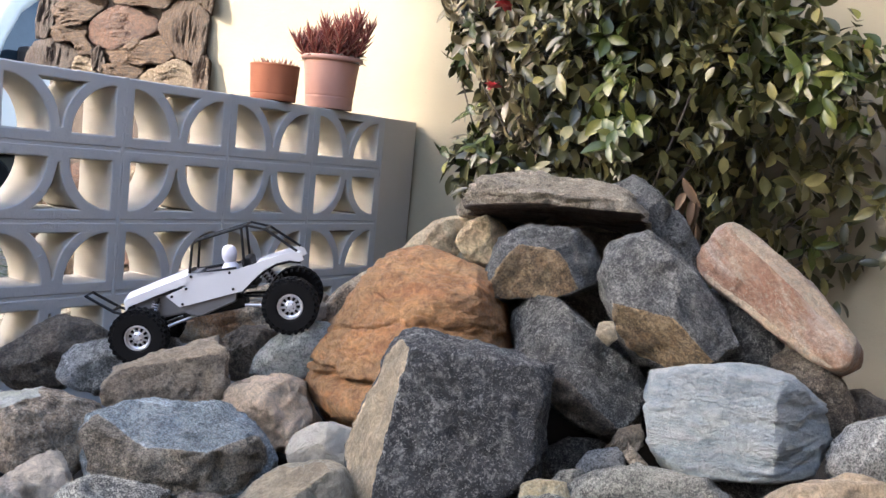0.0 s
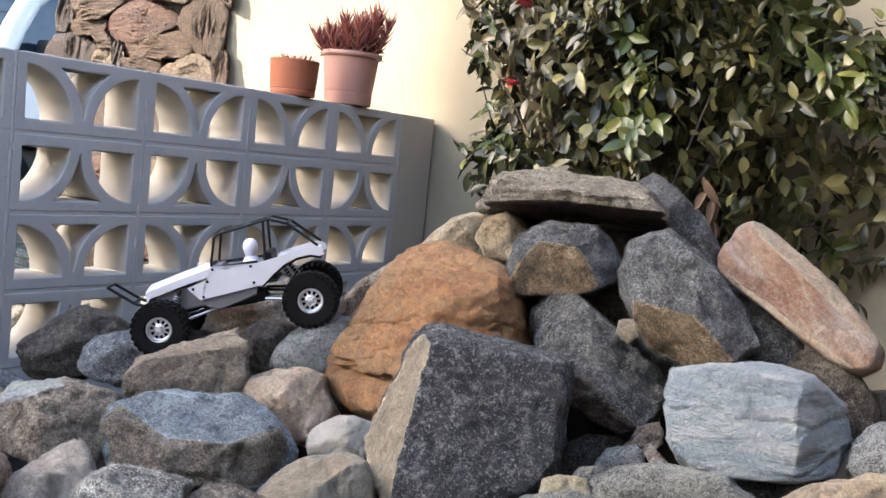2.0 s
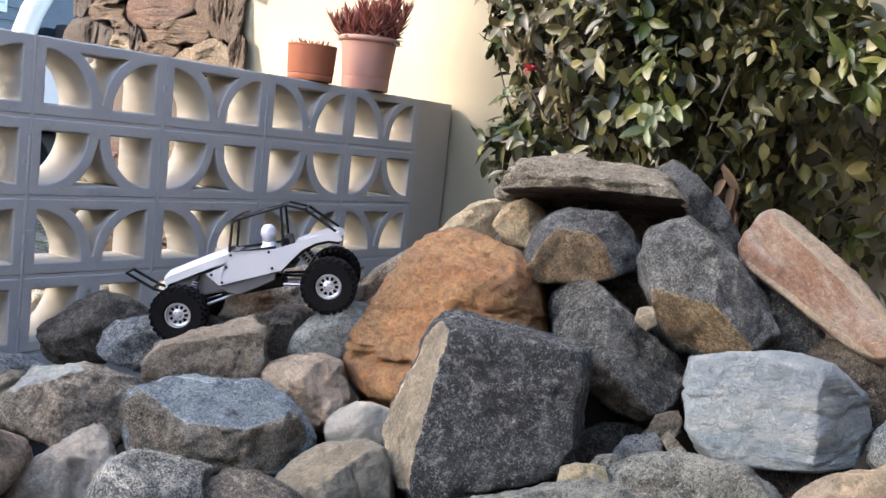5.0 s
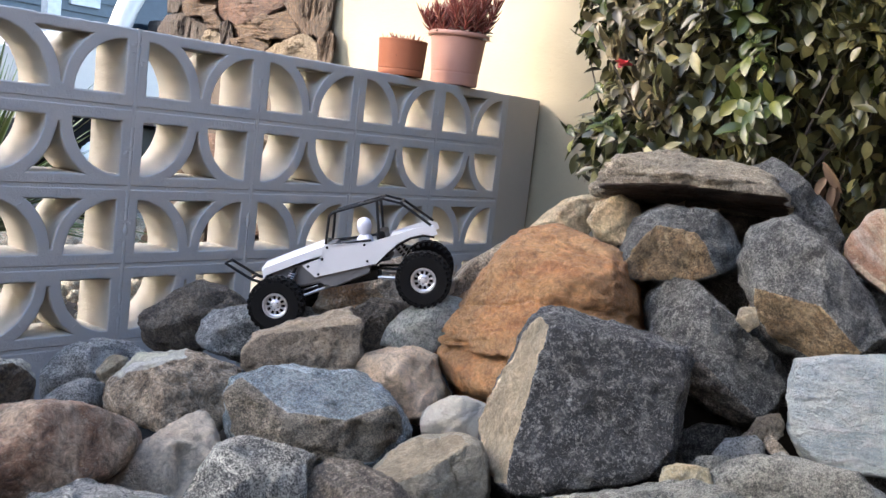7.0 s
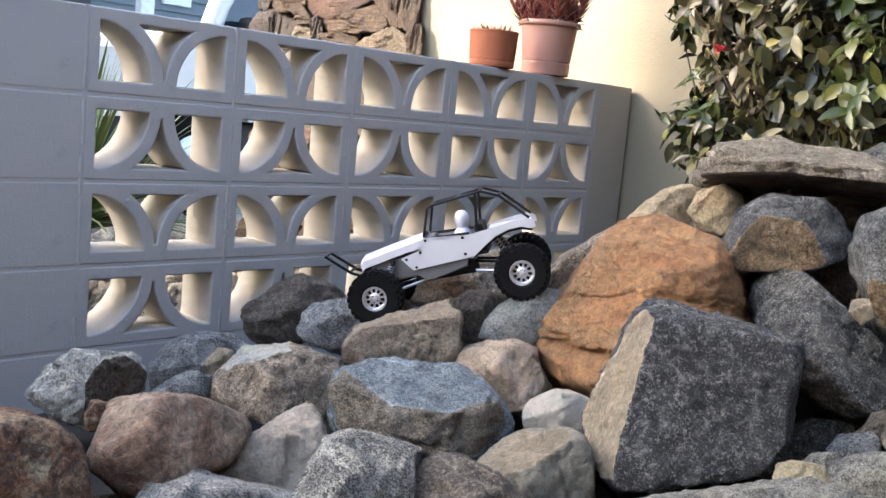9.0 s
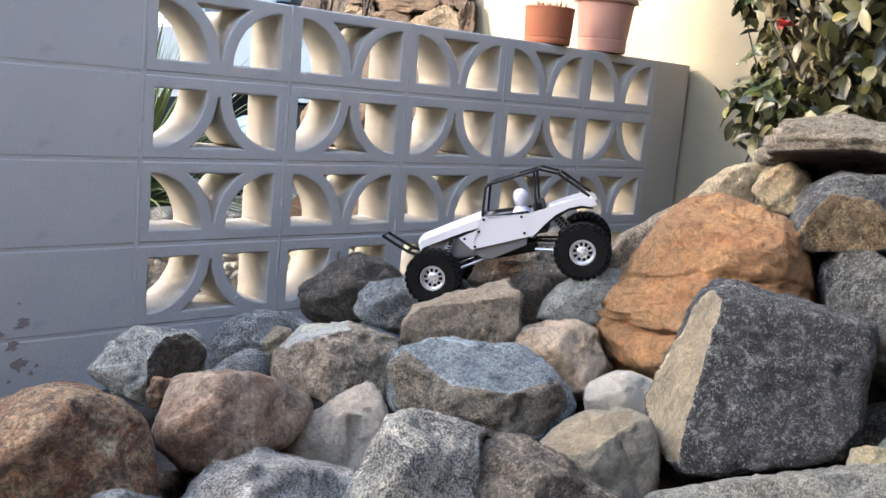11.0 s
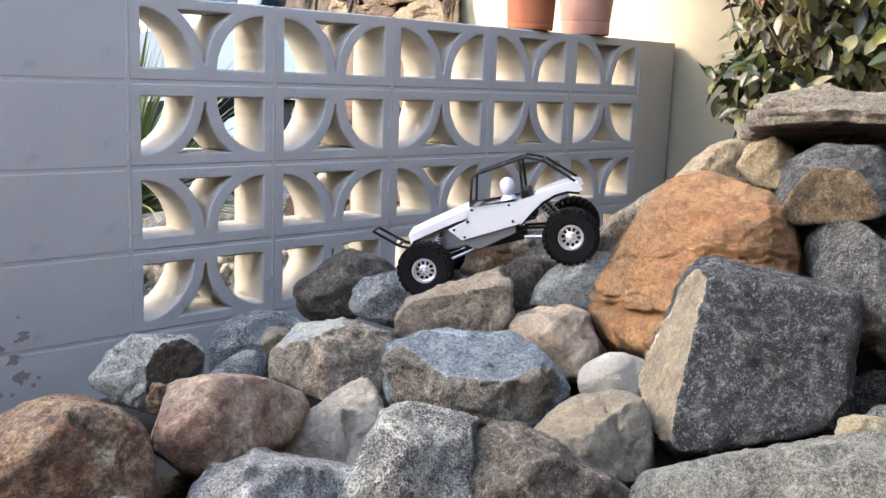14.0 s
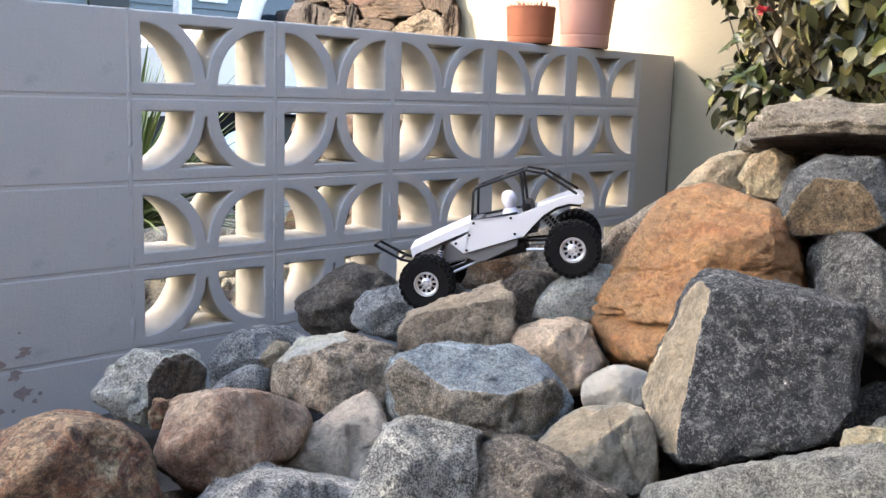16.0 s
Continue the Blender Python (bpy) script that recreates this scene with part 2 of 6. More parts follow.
STONE = {
    "vtan": stone("layered tan stone", (0.1, 0.044, 0.015), (0.19, 0.1, 0.04), (0.022, 0.012, 0.006), (0.3, 0.18, 0.08), 0.25, 0.15, 60, 9, (1.0, 1.0, 5.5), dirt_shade=0.6, gain=1.0, mottle=0.45, crumble=0.5),
    "vred": stone("red brown stone", (0.095, 0.03, 0.012), (0.15, 0.058, 0.023), (0.022, 0.011, 0.006), (0.22, 0.108, 0.052), 0.2, 0.15, 50, 7, (1.0, 1.0, 2.0), dirt_shade=0.6, gain=1.0, mottle=0.4, crumble=0.5),
    "vbark": stone("grooved brown stone", (0.083, 0.039, 0.016), (0.155, 0.083, 0.035), (0.022, 0.012, 0.006), (0.26, 0.155, 0.075), 0.25, 0.15, 60, 9, (1.0, 5.5, 1.2), dirt_shade=0.6, gain=1.0, mottle=0.4, crumble=0.5),
    "vdark": stone("dark brown stone facing", (0.05, 0.026, 0.016), (0.09, 0.052, 0.033), (0.018, 0.01, 0.008), (0.18, 0.11, 0.07), 0.3, 0.15, 60, 10, (1.0, 4.0, 1.0), dirt_shade=0.6, gain=1.0, mottle=0.35, crumble=0.5),
    "vpale": stone("pale stone facing", (0.27, 0.19, 0.115), (0.36, 0.27, 0.18), (0.08, 0.055, 0.035), (0.46, 0.36, 0.25), 0.2, 0.2, 60, 9, (1.0, 2.0, 2.0), dirt_shade=0.5, gain=1.0, crumble=0.4),
    "rust": stone("rusty stone", (0.12, 0.042, 0.02), (0.21, 0.108, 0.054), (0.03, 0.012, 0.008), (0.72, 0.56, 0.39), 0.4, 0.25, 60, 6, (1.0, 1.0, 1.5), dirt_shade=0.85, stain=(0.56, 0.375, 0.21), mottle=0.9, crumble=0.75),
    "rustpatch": stone("rust patch stone", (0.22, 0.12, 0.06), (0.26, 0.2, 0.14), grain=90),
    "redgrey": stone("reddish grey stone", (0.33, 0.252, 0.19), (0.265, 0.208, 0.177), (0.09, 0.065, 0.055), (0.62, 0.53, 0.44), 0.16, 0.35, 80, 6, dirt_shade=0.4, stain=(0.46, 0.25, 0.15), mottle=0.6, crumble=0.65),
    "lichen": stone("lichen stone", (0.29, 0.283, 0.262), (0.38, 0.372, 0.31), (0.04, 0.04, 0.04), (0.7, 0.69, 0.64), 0.45, 0.85, 80, 9, dirt_shade=0.4, crumble=0.40),
    "granite": stone("grey granite", (0.2, 0.218, 0.24), (0.26, 0.272, 0.28), (0.03, 0.034, 0.04), (0.64, 0.66, 0.67), 0.6, 0.62, 150, 6, dirt_shade=0.25),
    "granite2": stone("mid grey granite", (0.235, 0.245, 0.245), (0.295, 0.3, 0.295), (0.035, 0.04, 0.046), (0.68, 0.69, 0.68), 0.62, 0.72, 150, 6, dirt_shade=0.1),
    "bluegran": stone("blue grey granite", (0.15, 0.205, 0.265), (0.23, 0.29, 0.34), (0.035, 0.05, 0.068), (0.6, 0.65, 0.69), 0.55, 0.5, 150, 7, dirt_shade=0.3),
    "browngran": stone("brown grey granite", (0.17, 0.152, 0.128), (0.24, 0.21, 0.172), (0.03, 0.028, 0.025), (0.58, 0.54, 0.47), 0.6, 0.42, 170, 7, dirt_shade=0.25),
    "bluedark": stone("dark blue stone", (0.12, 0.14, 0.17), (0.2, 0.22, 0.24), (0.03, 0.035, 0.04), (0.45, 0.47, 0.5), 0.4, 0.45, 60, 7),
    "salt": stone("black and white granite", (0.2, 0.205, 0.205), (0.26, 0.26, 0.25), (0.02, 0.022, 0.025), (0.64, 0.64, 0.61), 0.85, 0.8, 150, 5, dirt_shade=0.12),
    "crest": stone("worn tan crest", (0.23, 0.185, 0.14), (0.28, 0.23, 0.175), (0.05, 0.04, 0.03), (0.56, 0.49, 0.4), 0.15, 0.25, 120, 7, dirt_shade=0.4, mottle=0.7, crumble=0.40),
    "browndark": stone("dark brown stone", (0.085, 0.07, 0.058), (0.135, 0.112, 0.09), (0.03, 0.025, 0.025), (0.42, 0.39, 0.34), 0.45, 0.3, 100, 6, crumble=0.50),
    "greybrown": stone("grey brown stone", (0.19, 0.152, 0.118), (0.255, 0.203, 0.155), (0.04, 0.034, 0.028), (0.6, 0.54, 0.47), 0.4, 0.55, 95, 7, dirt_shade=0.45, crumble=0.75),
    "brown": stone("brown stone", (0.13, 0.103, 0.08), (0.2, 0.165, 0.13), (0.03, 0.024, 0.02), (0.46, 0.41, 0.36), 0.3, 0.25, 120, 6, dirt_shade=0.6, crumble=0.50),
    "pale": stone("pale stone", (0.335, 0.292, 0.252), (0.352, 0.315, 0.278), (0.17, 0.14, 0.12), (0.62, 0.545, 0.5), 0.08, 0.25, 110, 6, dirt_shade=0.05, mottle=0.7, crumble=0.35),
    "frost": stone("pale grey weathered stone", (0.40, 0.36, 0.312), (0.47, 0.428, 0.375), (0.17, 0.15, 0.13), (0.7, 0.66, 0.6), 0.08, 0.25, 110, 6, dirt_shade=0.05, mottle=0.7, crumble=0.35),
    "white": stone("white stone", (0.83, 0.78, 0.72), (0.83, 0.795, 0.75), (0.6, 0.5, 0.44), (0.63, 0.56, 0.54), 0.0, 0.2, 60, 8, dirt_shade=-0.37, gain=1.1, crumble=0.10),
    "cream": stone("cream stone", (0.36, 0.32, 0.23), (0.3, 0.25, 0.16), (0.2, 0.17, 0.1), (0.7, 0.66, 0.55), 0.2, 0.3, 80, 14),
    "tan": stone("tan stone", (0.205, 0.172, 0.128), (0.255, 0.215, 0.16), (0.11, 0.085, 0.055), (0.58, 0.52, 0.41), 0.12, 0.25, 100, 8, dirt_shade=0.4, mottle=0.7, crumble=0.40),
    "tanstone": stone("tan weathered stone", (0.4, 0.265, 0.175), (0.43, 0.3, 0.21), (0.1, 0.062, 0.042), (0.66, 0.53, 0.4), 0.1, 0.2, 110, 8, dirt_shade=0.3, mottle=0.7, crumble=0.45),
    "greyface": stone("cracked grey stone", (0.2, 0.19, 0.165), (0.25, 0.23, 0.19), (0.09, 0.08, 0.07), (0.44, 0.41, 0.35), 0.12, 0.2, 120, 6, dirt_shade=0.5, crumble=0.40),
    "pinktan": stone("pink tan stone", (0.35, 0.272, 0.205), (0.352, 0.288, 0.23), (0.12, 0.08, 0.062), (0.63, 0.5, 0.44), 0.12, 0.3, 140, 6, dirt_shade=0.2, mottle=0.7, crumble=0.40),
    "pinkstone": stone("pink sandstone", (0.19, 0.1, 0.068), (0.265, 0.17, 0.122), (0.17, 0.085, 0.06), (0.7, 0.6, 0.52), 0.1, 0.3, 100, 5, (2.2, 0.6, 2.2), dirt_shade=0.3, stain=(0.74, 0.63, 0.54), tilt=(radians(41), 0, 0), crumble=0.30),
    "orange": stone("orange sandstone", (0.26, 0.115, 0.044), (0.32, 0.178, 0.082), (0.055, 0.026, 0.014), (0.54, 0.36, 0.2), 0.06, 0.12, 110, 5, (1.0, 1.0, 1.8), dirt_shade=0.45, stain=(0.58, 0.345, 0.16), mottle=0.5, crumble=0.45),
    "teal": stone("teal grey stone", (0.2, 0.235, 0.23), (0.27, 0.3, 0.3), (0.08, 0.1, 0.1), (0.64, 0.69, 0.68), 0.45, 0.62, 110, 8, dirt_shade=0.3),
    "dark": stone("dark granite", (0.0085, 0.0105, 0.015), (0.018, 0.0215, 0.029), (0.006, 0.007, 0.009), (0.43, 0.45, 0.48), 0.45, 0.42, 115, 13),
    "slab": stone("layered grey stone", (0.14, 0.12, 0.097), (0.265, 0.232, 0.19), (0.03, 0.025, 0.02), (0.64, 0.59, 0.51), 0.4, 0.4, 130, 9, (1, 1, 4), dirt_shade=0.4, stain=(0.5, 0.42, 0.32), crumble=0.45),
    "granite3": stone("dull grey granite", (0.15, 0.158, 0.155), (0.205, 0.21, 0.2), (0.03, 0.034, 0.036), (0.6, 0.6, 0.57), 0.55, 0.55, 160, 6, dirt_shade=0.2),
    "darkgran": stone("dark speckled granite", (0.03, 0.033, 0.037), (0.062, 0.062, 0.06), (0.01, 0.011, 0.013), (0.52, 0.53, 0.53), 0.5, 0.5, 130, 9),
    "midgran": stone("mid grey granite with pale flecks", (0.065, 0.071, 0.08), (0.112, 0.116, 0.118), (0.015, 0.017, 0.02), (0.5, 0.51, 0.51), 0.6, 0.32, 130, 8),
    "umber": stone("dark brown broken stone", (0.066, 0.055, 0.046), (0.115, 0.097, 0.08), (0.018, 0.015, 0.013), (0.5, 0.46, 0.4), 0.5, 0.4, 140, 9, crumble=0.60),
    "ochre": stone("ochre broken stone", (0.155, 0.1, 0.052), (0.18, 0.135, 0.085), (0.035, 0.027, 0.02), (0.44, 0.37, 0.27), 0.45, 0.3, 100, 9, crumble=0.50),
    "buff": stone("cream weathered crust", (0.36, 0.29, 0.23), (0.34, 0.25, 0.19), (0.12, 0.08, 0.06), (0.72, 0.66, 0.58), 0.15, 0.3, 90, 9, dirt_shade=0.4),
    "marble": stone("blue white marble", (0.17, 0.215, 0.255), (0.31, 0.335, 0.345), (0.15, 0.19, 0.22), (0.68, 0.7, 0.71), 0.1, 0.25, 70, 4, (0.8, 0.8, 3.6), dirt_shade=0.15, stain=(0.45, 0.54, 0.61), crumble=0.14),
}


def paint(name, a, b, bump=40, rough=0.7, strength=0.3, dirt_shade=None):
    a, b = dim(a, b)
    dirt_shade = dirt_shade and dim(dirt_shade)[0]
    n = Nodes(name)
    big = n.noise(3, 5)
    col = n.mix(n.ramp(big, 0.3, 0.7), a, b)
    if dirt_shade:
        col = n.mix(n.ramp(n.noise(9, 8, 0.7), 0.6, 0.72, 0, 0.5), col, dirt_shade)
    col = n.mix(n.ramp(n.noise(bump * 1.2, 3, 0.6), 0.70, 0.76, 0, 0.6), col, tuple(x * 0.35 for x in a))
    h = n.math("ADD", n.noise(bump, 5, 0.7), n.math("MULTIPLY", n.noise(bump * 0.15, 3), 0.8))
    return n.done(col, rough, h, strength, 0.004)


# one wall paint, tinted cream for bounced sun, grey for shade, buff for warm bounce
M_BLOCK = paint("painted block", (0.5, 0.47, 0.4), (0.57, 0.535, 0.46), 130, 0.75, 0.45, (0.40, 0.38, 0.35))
M_FRONT_SHADE = paint("wall paint greyed for shade", (0.54, 0.545, 0.535), (0.59, 0.595, 0.58), 130, 0.75, 0.45, (0.36, 0.37, 0.38))
M_JOINT = paint("painted joint", (0.54, 0.545, 0.535), (0.59, 0.595, 0.58), 160, 0.8, 0.5)
M_END_BOUNCE = paint("wall paint warmed for bounce light", (0.54, 0.505, 0.43), (0.59, 0.55, 0.47), 130, 0.75, 0.45)
M_BARE = paint("bare block", (0.3, 0.255, 0.24), (0.38, 0.33, 0.305), 120, 0.9, 0.8)
# dark finish of the unseen slabs that block sky light
M_BLOCKER = paint("dark light blocker", (0.05, 0.04, 0.033), (0.07, 0.055, 0.045), 30, 0.85, 0.6)
M_STUCCO = paint("cream stucco", (0.335, 0.287, 0.196), (0.37, 0.322, 0.226), 90, 0.85, 0.5)
M_CLAY = paint("terracotta", (0.33, 0.092, 0.034), (0.42, 0.135, 0.058), 60, 0.75, 0.2, (0.35, 0.15, 0.09))
M_PINKPOT = paint("pink clay", (0.45, 0.22, 0.16), (0.54, 0.285, 0.215), 50, 0.55, 0.12, (0.5, 0.36, 0.3))
M_MORTAR = paint("rough mortar", (0.05, 0.035, 0.025), (0.09, 0.065, 0.045), 60, 0.9, 0.9)
# soil colour is lowered to carry the shade between the stones
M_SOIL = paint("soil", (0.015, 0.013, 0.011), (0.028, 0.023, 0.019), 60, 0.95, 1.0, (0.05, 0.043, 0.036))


def leaf_mat(name, a, b, c, rough=0.35):
    a, b, c = dim(a, b, c)
    n = Nodes(name)
    r = n.island()
    col = n.mix(n.ramp(r, 0.0, 0.55), a, b)
    col = n.mix(n.ramp(r, 0.7, 1.0), col, c)
    col = n.mix(n.ramp(n.noise(30, 3), 0.4, 0.8, 0, 0.4), col, tuple(x * 0.6 for x in a))
    n.bsdf.inputs["Subsurface Weight"].default_value = 0.0
    return n.done(col, rough, n.noise(60, 2), 0.25, 0.003, spec=0.38)


M_LEAF = leaf_mat("camellia leaf", (0.02, 0.025, 0.0101), (0.085, 0.08, 0.0269), (0.29, 0.25, 0.0952), 0.29)
M_LEAF_NEW = leaf_mat("fresh leaf", (0.03, 0.045, 0.0105), (0.075, 0.095, 0.0215), (0.19, 0.185, 0.05), 0.27)
M_LEAF_BRONZE = leaf_mat("bronze leaf", (0.036, 0.029, 0.0123), (0.125, 0.1, 0.0448), (0.28, 0.23, 0.1232), 0.31)
M_BARK = paint("bark", (0.045, 0.035, 0.027), (0.075, 0.06, 0.045), 60, 0.9, 0.8)
M_PETAL = paint("red petal", (0.45, 0.02, 0.05), (0.55, 0.05, 0.06), 30, 0.5, 0.1)
M_DEAD = paint("dead leaf", (0.085, 0.047, 0.022), (0.14, 0.08, 0.038), 40, 0.8, 0.3)
M_STRAW = leaf_mat("dry aloe leaf", (0.16, 0.1, 0.075), (0.26, 0.19, 0.14), (0.38, 0.33, 0.25), 0.7)
M_SUCC = leaf_mat("red aloe", (0.2, 0.04, 0.03), (0.31, 0.08, 0.055), (0.45, 0.24, 0.16), 0.45)

def plain(name, colour, rough=0.5, metal=0.0, bump=80, strength=0.08, vary=0.12, spec=0.5):
    colour = dim(colour)[0]
    n = Nodes(name)
    col = n.mix(n.ramp(n.noise(14, 4), 0.3, 0.7), tuple(x * (1 - vary) for x in colour), tuple(min(1, x * (1 + vary)) for x in colour))
    return n.done(col, rough, n.noise(bump, 3), strength, 0.002, metal, spec)


M_SHELL = plain("white polycarbonate", (0.7, 0.71, 0.74), 0.3, 0, 60, 0.03, 0.03)
M_RUBBER = plain("black rubber", (0.0075, 0.0075, 0.008), 0.8, 0, 200, 0.3, spec=0.12)
M_BLACK = plain("black plastic", (0.007, 0.007, 0.008), 0.45, spec=0.2)
M_GREYPLATE = plain("grey plastic plate", (0.16, 0.16, 0.165), 0.5)
M_STEEL = plain("bright metal", (0.5, 0.5, 0.52), 0.38, 1.0)
M_CHROME = plain("satin wheel", (0.74, 0.74, 0.77), 0.3, 0.6)
M_DOLL = plain("white doll cloth", (0.8, 0.8, 0.9), 0.7)
M_CARPAINT = plain("white car paint", (0.9, 0.87, 0.82), 0.2, 0, 30, 0.02, 0.02)
M_TINT = plain("tinted window", (0.03, 0.045, 0.06), 0.06, 0, 20, 0.01)
M_DARKTRIM = plain("dark trim", (0.015, 0.015, 0.017), 0.5)
M_SIDING = plain("grey blue siding", (0.115, 0.14, 0.155), 0.6, 0, 30, 0.1)
M_WHITETRIM = plain("white trim", (0.75, 0.76, 0.75), 0.5)
M_PANE = plain("window glass", (0.45, 0.52, 0.5), 0.08, 0, 10, 0.01)
M_DRIVE = paint("pale concrete", (0.62, 0.6, 0.56), (0.7, 0.68, 0.64), 40, 0.85, 0.4, (0.5, 0.48, 0.44))
M_YUCCA = leaf_mat("spiky green leaf", (0.07, 0.13, 0.035), (0.13, 0.21, 0.06), (0.24, 0.27, 0.1), 0.4)
STONE["pebble"] = stone("garden pebbles", (0.3, 0.24, 0.18), (0.42, 0.38, 0.32), grain=60, patch=30)
M_PEBBLE = stone_mat("pebble")

# ---- building helpers ----
def mesh_of(bm, name, mats, smooth=False):
    me = bpy.data.meshes.new(name)
    bm.normal_update()
    bm.to_mesh(me)
    bm.free()
    for m in mats if isinstance(mats, (list, tuple)) else [mats]:
        me.materials.append(m)
    if smooth:
        me.shade_smooth()
        me.set_sharp_from_angle(angle=radians(38))
    return me


def part(name, bm, material, parent, label="", smooth=False):
    ob = new(name, mesh_of(bm, name, material, smooth))
    ob.parent = parent
    return tagged(ob, label)


def share(name, me, parent, m):
    ob = new(name, me)
    ob.parent = parent
    ob.matrix_basis = m
    return ob


def box(x0, x1, y0, y1, z0, z1, bevel=0.0, bm=None, segs=2):
    b = bm or bmesh.new()
    m = Matrix.LocRotScale(((x0 + x1) / 2, (y0 + y1) / 2, (z0 + z1) / 2), None, (x1 - x0, y1 - y0, z1 - z0))
    r = bmesh.ops.create_cube(b, size=1, matrix=m)
    if bevel:
        e = list({e for v in r["verts"] for e in v.link_edges})
        bmesh.ops.bevel(b, geom=e, offset=bevel, segments=segs, profile=0.6, affect="EDGES")
    return b


def lathe(profile, segs=32, bm=None, m=None):
    """Turns a profile of (radius, height) round z."""
    b = bm or bmesh.new()
    m = m or Matrix()
    rings = []
    for r, z in profile:
        if r < 1e-5:
            rings.append([b.verts.new(m @ Vector((0, 0, z)))])
        else:
            rings.append([b.verts.new(m @ Vector((r * math.cos(2 * math.pi * i / segs), r * math.sin(2 * math.pi * i / segs), z))) for i in range(segs)])
    for p, q in zip(rings, rings[1:]):
        for i in range(segs):
            j = (i + 1) % segs
            f = [p[i % len(p)], p[j % len(p)], q[j % len(q)], q[i % len(q)]]
            f = list(dict.fromkeys(f))
            if len(f) > 2:
                b.faces.new(f)
    return b


def tube(points, radius, segs=8, bm=None, taper=1.0, caps=True):
    """A round bar along points."""
    b = bm or bmesh.new()
    pts = [Vector(p) for p in points]
    rings = []
    side = None
    for i, p in enumerate(pts):
        d = (pts[min(i + 1, len(pts) - 1)] - pts[max(i - 1, 0)]).normalized()
        if side is None:
            side = d.orthogonal().normalized()
        side = (side - d * side.dot(d)).normalized()
        up = d.cross(side)
        k = 1 + (taper - 1) * i / max(1, len(pts) - 1)
        rings.append([b.verts.new(p + (side * math.cos(2 * math.pi * j / segs) + up * math.sin(2 * math.pi * j / segs)) * radius * k) for j in range(segs)])
    for r0, r1 in zip(rings, rings[1:]):
        for j in range(segs):
            b.faces.new((r0[j], r0[(j + 1) % segs], r1[(j + 1) % segs], r1[j]))
    if caps:
        b.faces.new(rings[0][::-1])
        b.faces.new(rings[-1])
    return b


# ---- ground ----
def ground_height(x, y):
    """Soil that rises under the pile and lies flat elsewhere."""
    x, y = max(-5.0, min(5.0, x)), max(-5.0, min(5.0, y))
    pile = 0.5 * math.exp(-(((x - 0.75) / 0.55) ** 2 + ((y + 1.15) / 0.55) ** 2))
    bed = 0.36 / (1 + math.exp((y + 0.0) * 14)) / (1 + math.exp(-(x + 1.6) * 4)) / (1 + math.exp(-(y + 2.1) * 5))
    back = 0.18 / (1 + math.exp(-(y - 0.05) * 14))
    return pile * 0.55 + bed + back


bm = bmesh.new()
xs = [-400, -60, -15, -6] + [-4 + 0.1 * i for i in range(62)] + [2.6, 4, 8, 20, 80, 400]
ys = [-400, -60, -15, -6] + [-4 + 0.1 * i for i in range(46)] + [0.7, 1.2, 2, 3, 5, 9, 20, 80, 400]
grid = [[bm.verts.new((x, y, ground_height(x, y) + 0.02 * noise.noise(Vector((x * 6, y * 6, 0))))) for y in ys] for x in xs]
for i in range(len(xs) - 1):
    for j in range(len(ys) - 1):
        bm.faces.new((grid[i][j], grid[i + 1][j], grid[i + 1][j + 1], grid[i][j + 1]))
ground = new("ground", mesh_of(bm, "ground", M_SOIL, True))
tagged(ground, "bare soil under and round the stones, darkened for gap shade", "ground", kind="structure")

# ---- pierced block wall ----
BLOCK_W, BLOCK_H, BLOCK_T = 0.4064, 0.2032, 0.143
WALL_TOP = 1.2255
EDGE_X = 0.032          # right edge of the first pierced column
wall = new("wall_screen", None)
tagged(wall, "painted block garden wall with pierced half-circle screen blocks", "garden wall", kind="structure")


def split_tints(me):
    """One paint in two tints: shade grey on the yard side, sunlit cream in the openings and behind."""
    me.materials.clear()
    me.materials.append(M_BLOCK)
    me.materials.append(M_FRONT_SHADE)
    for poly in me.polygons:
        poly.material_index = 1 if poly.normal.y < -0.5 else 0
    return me


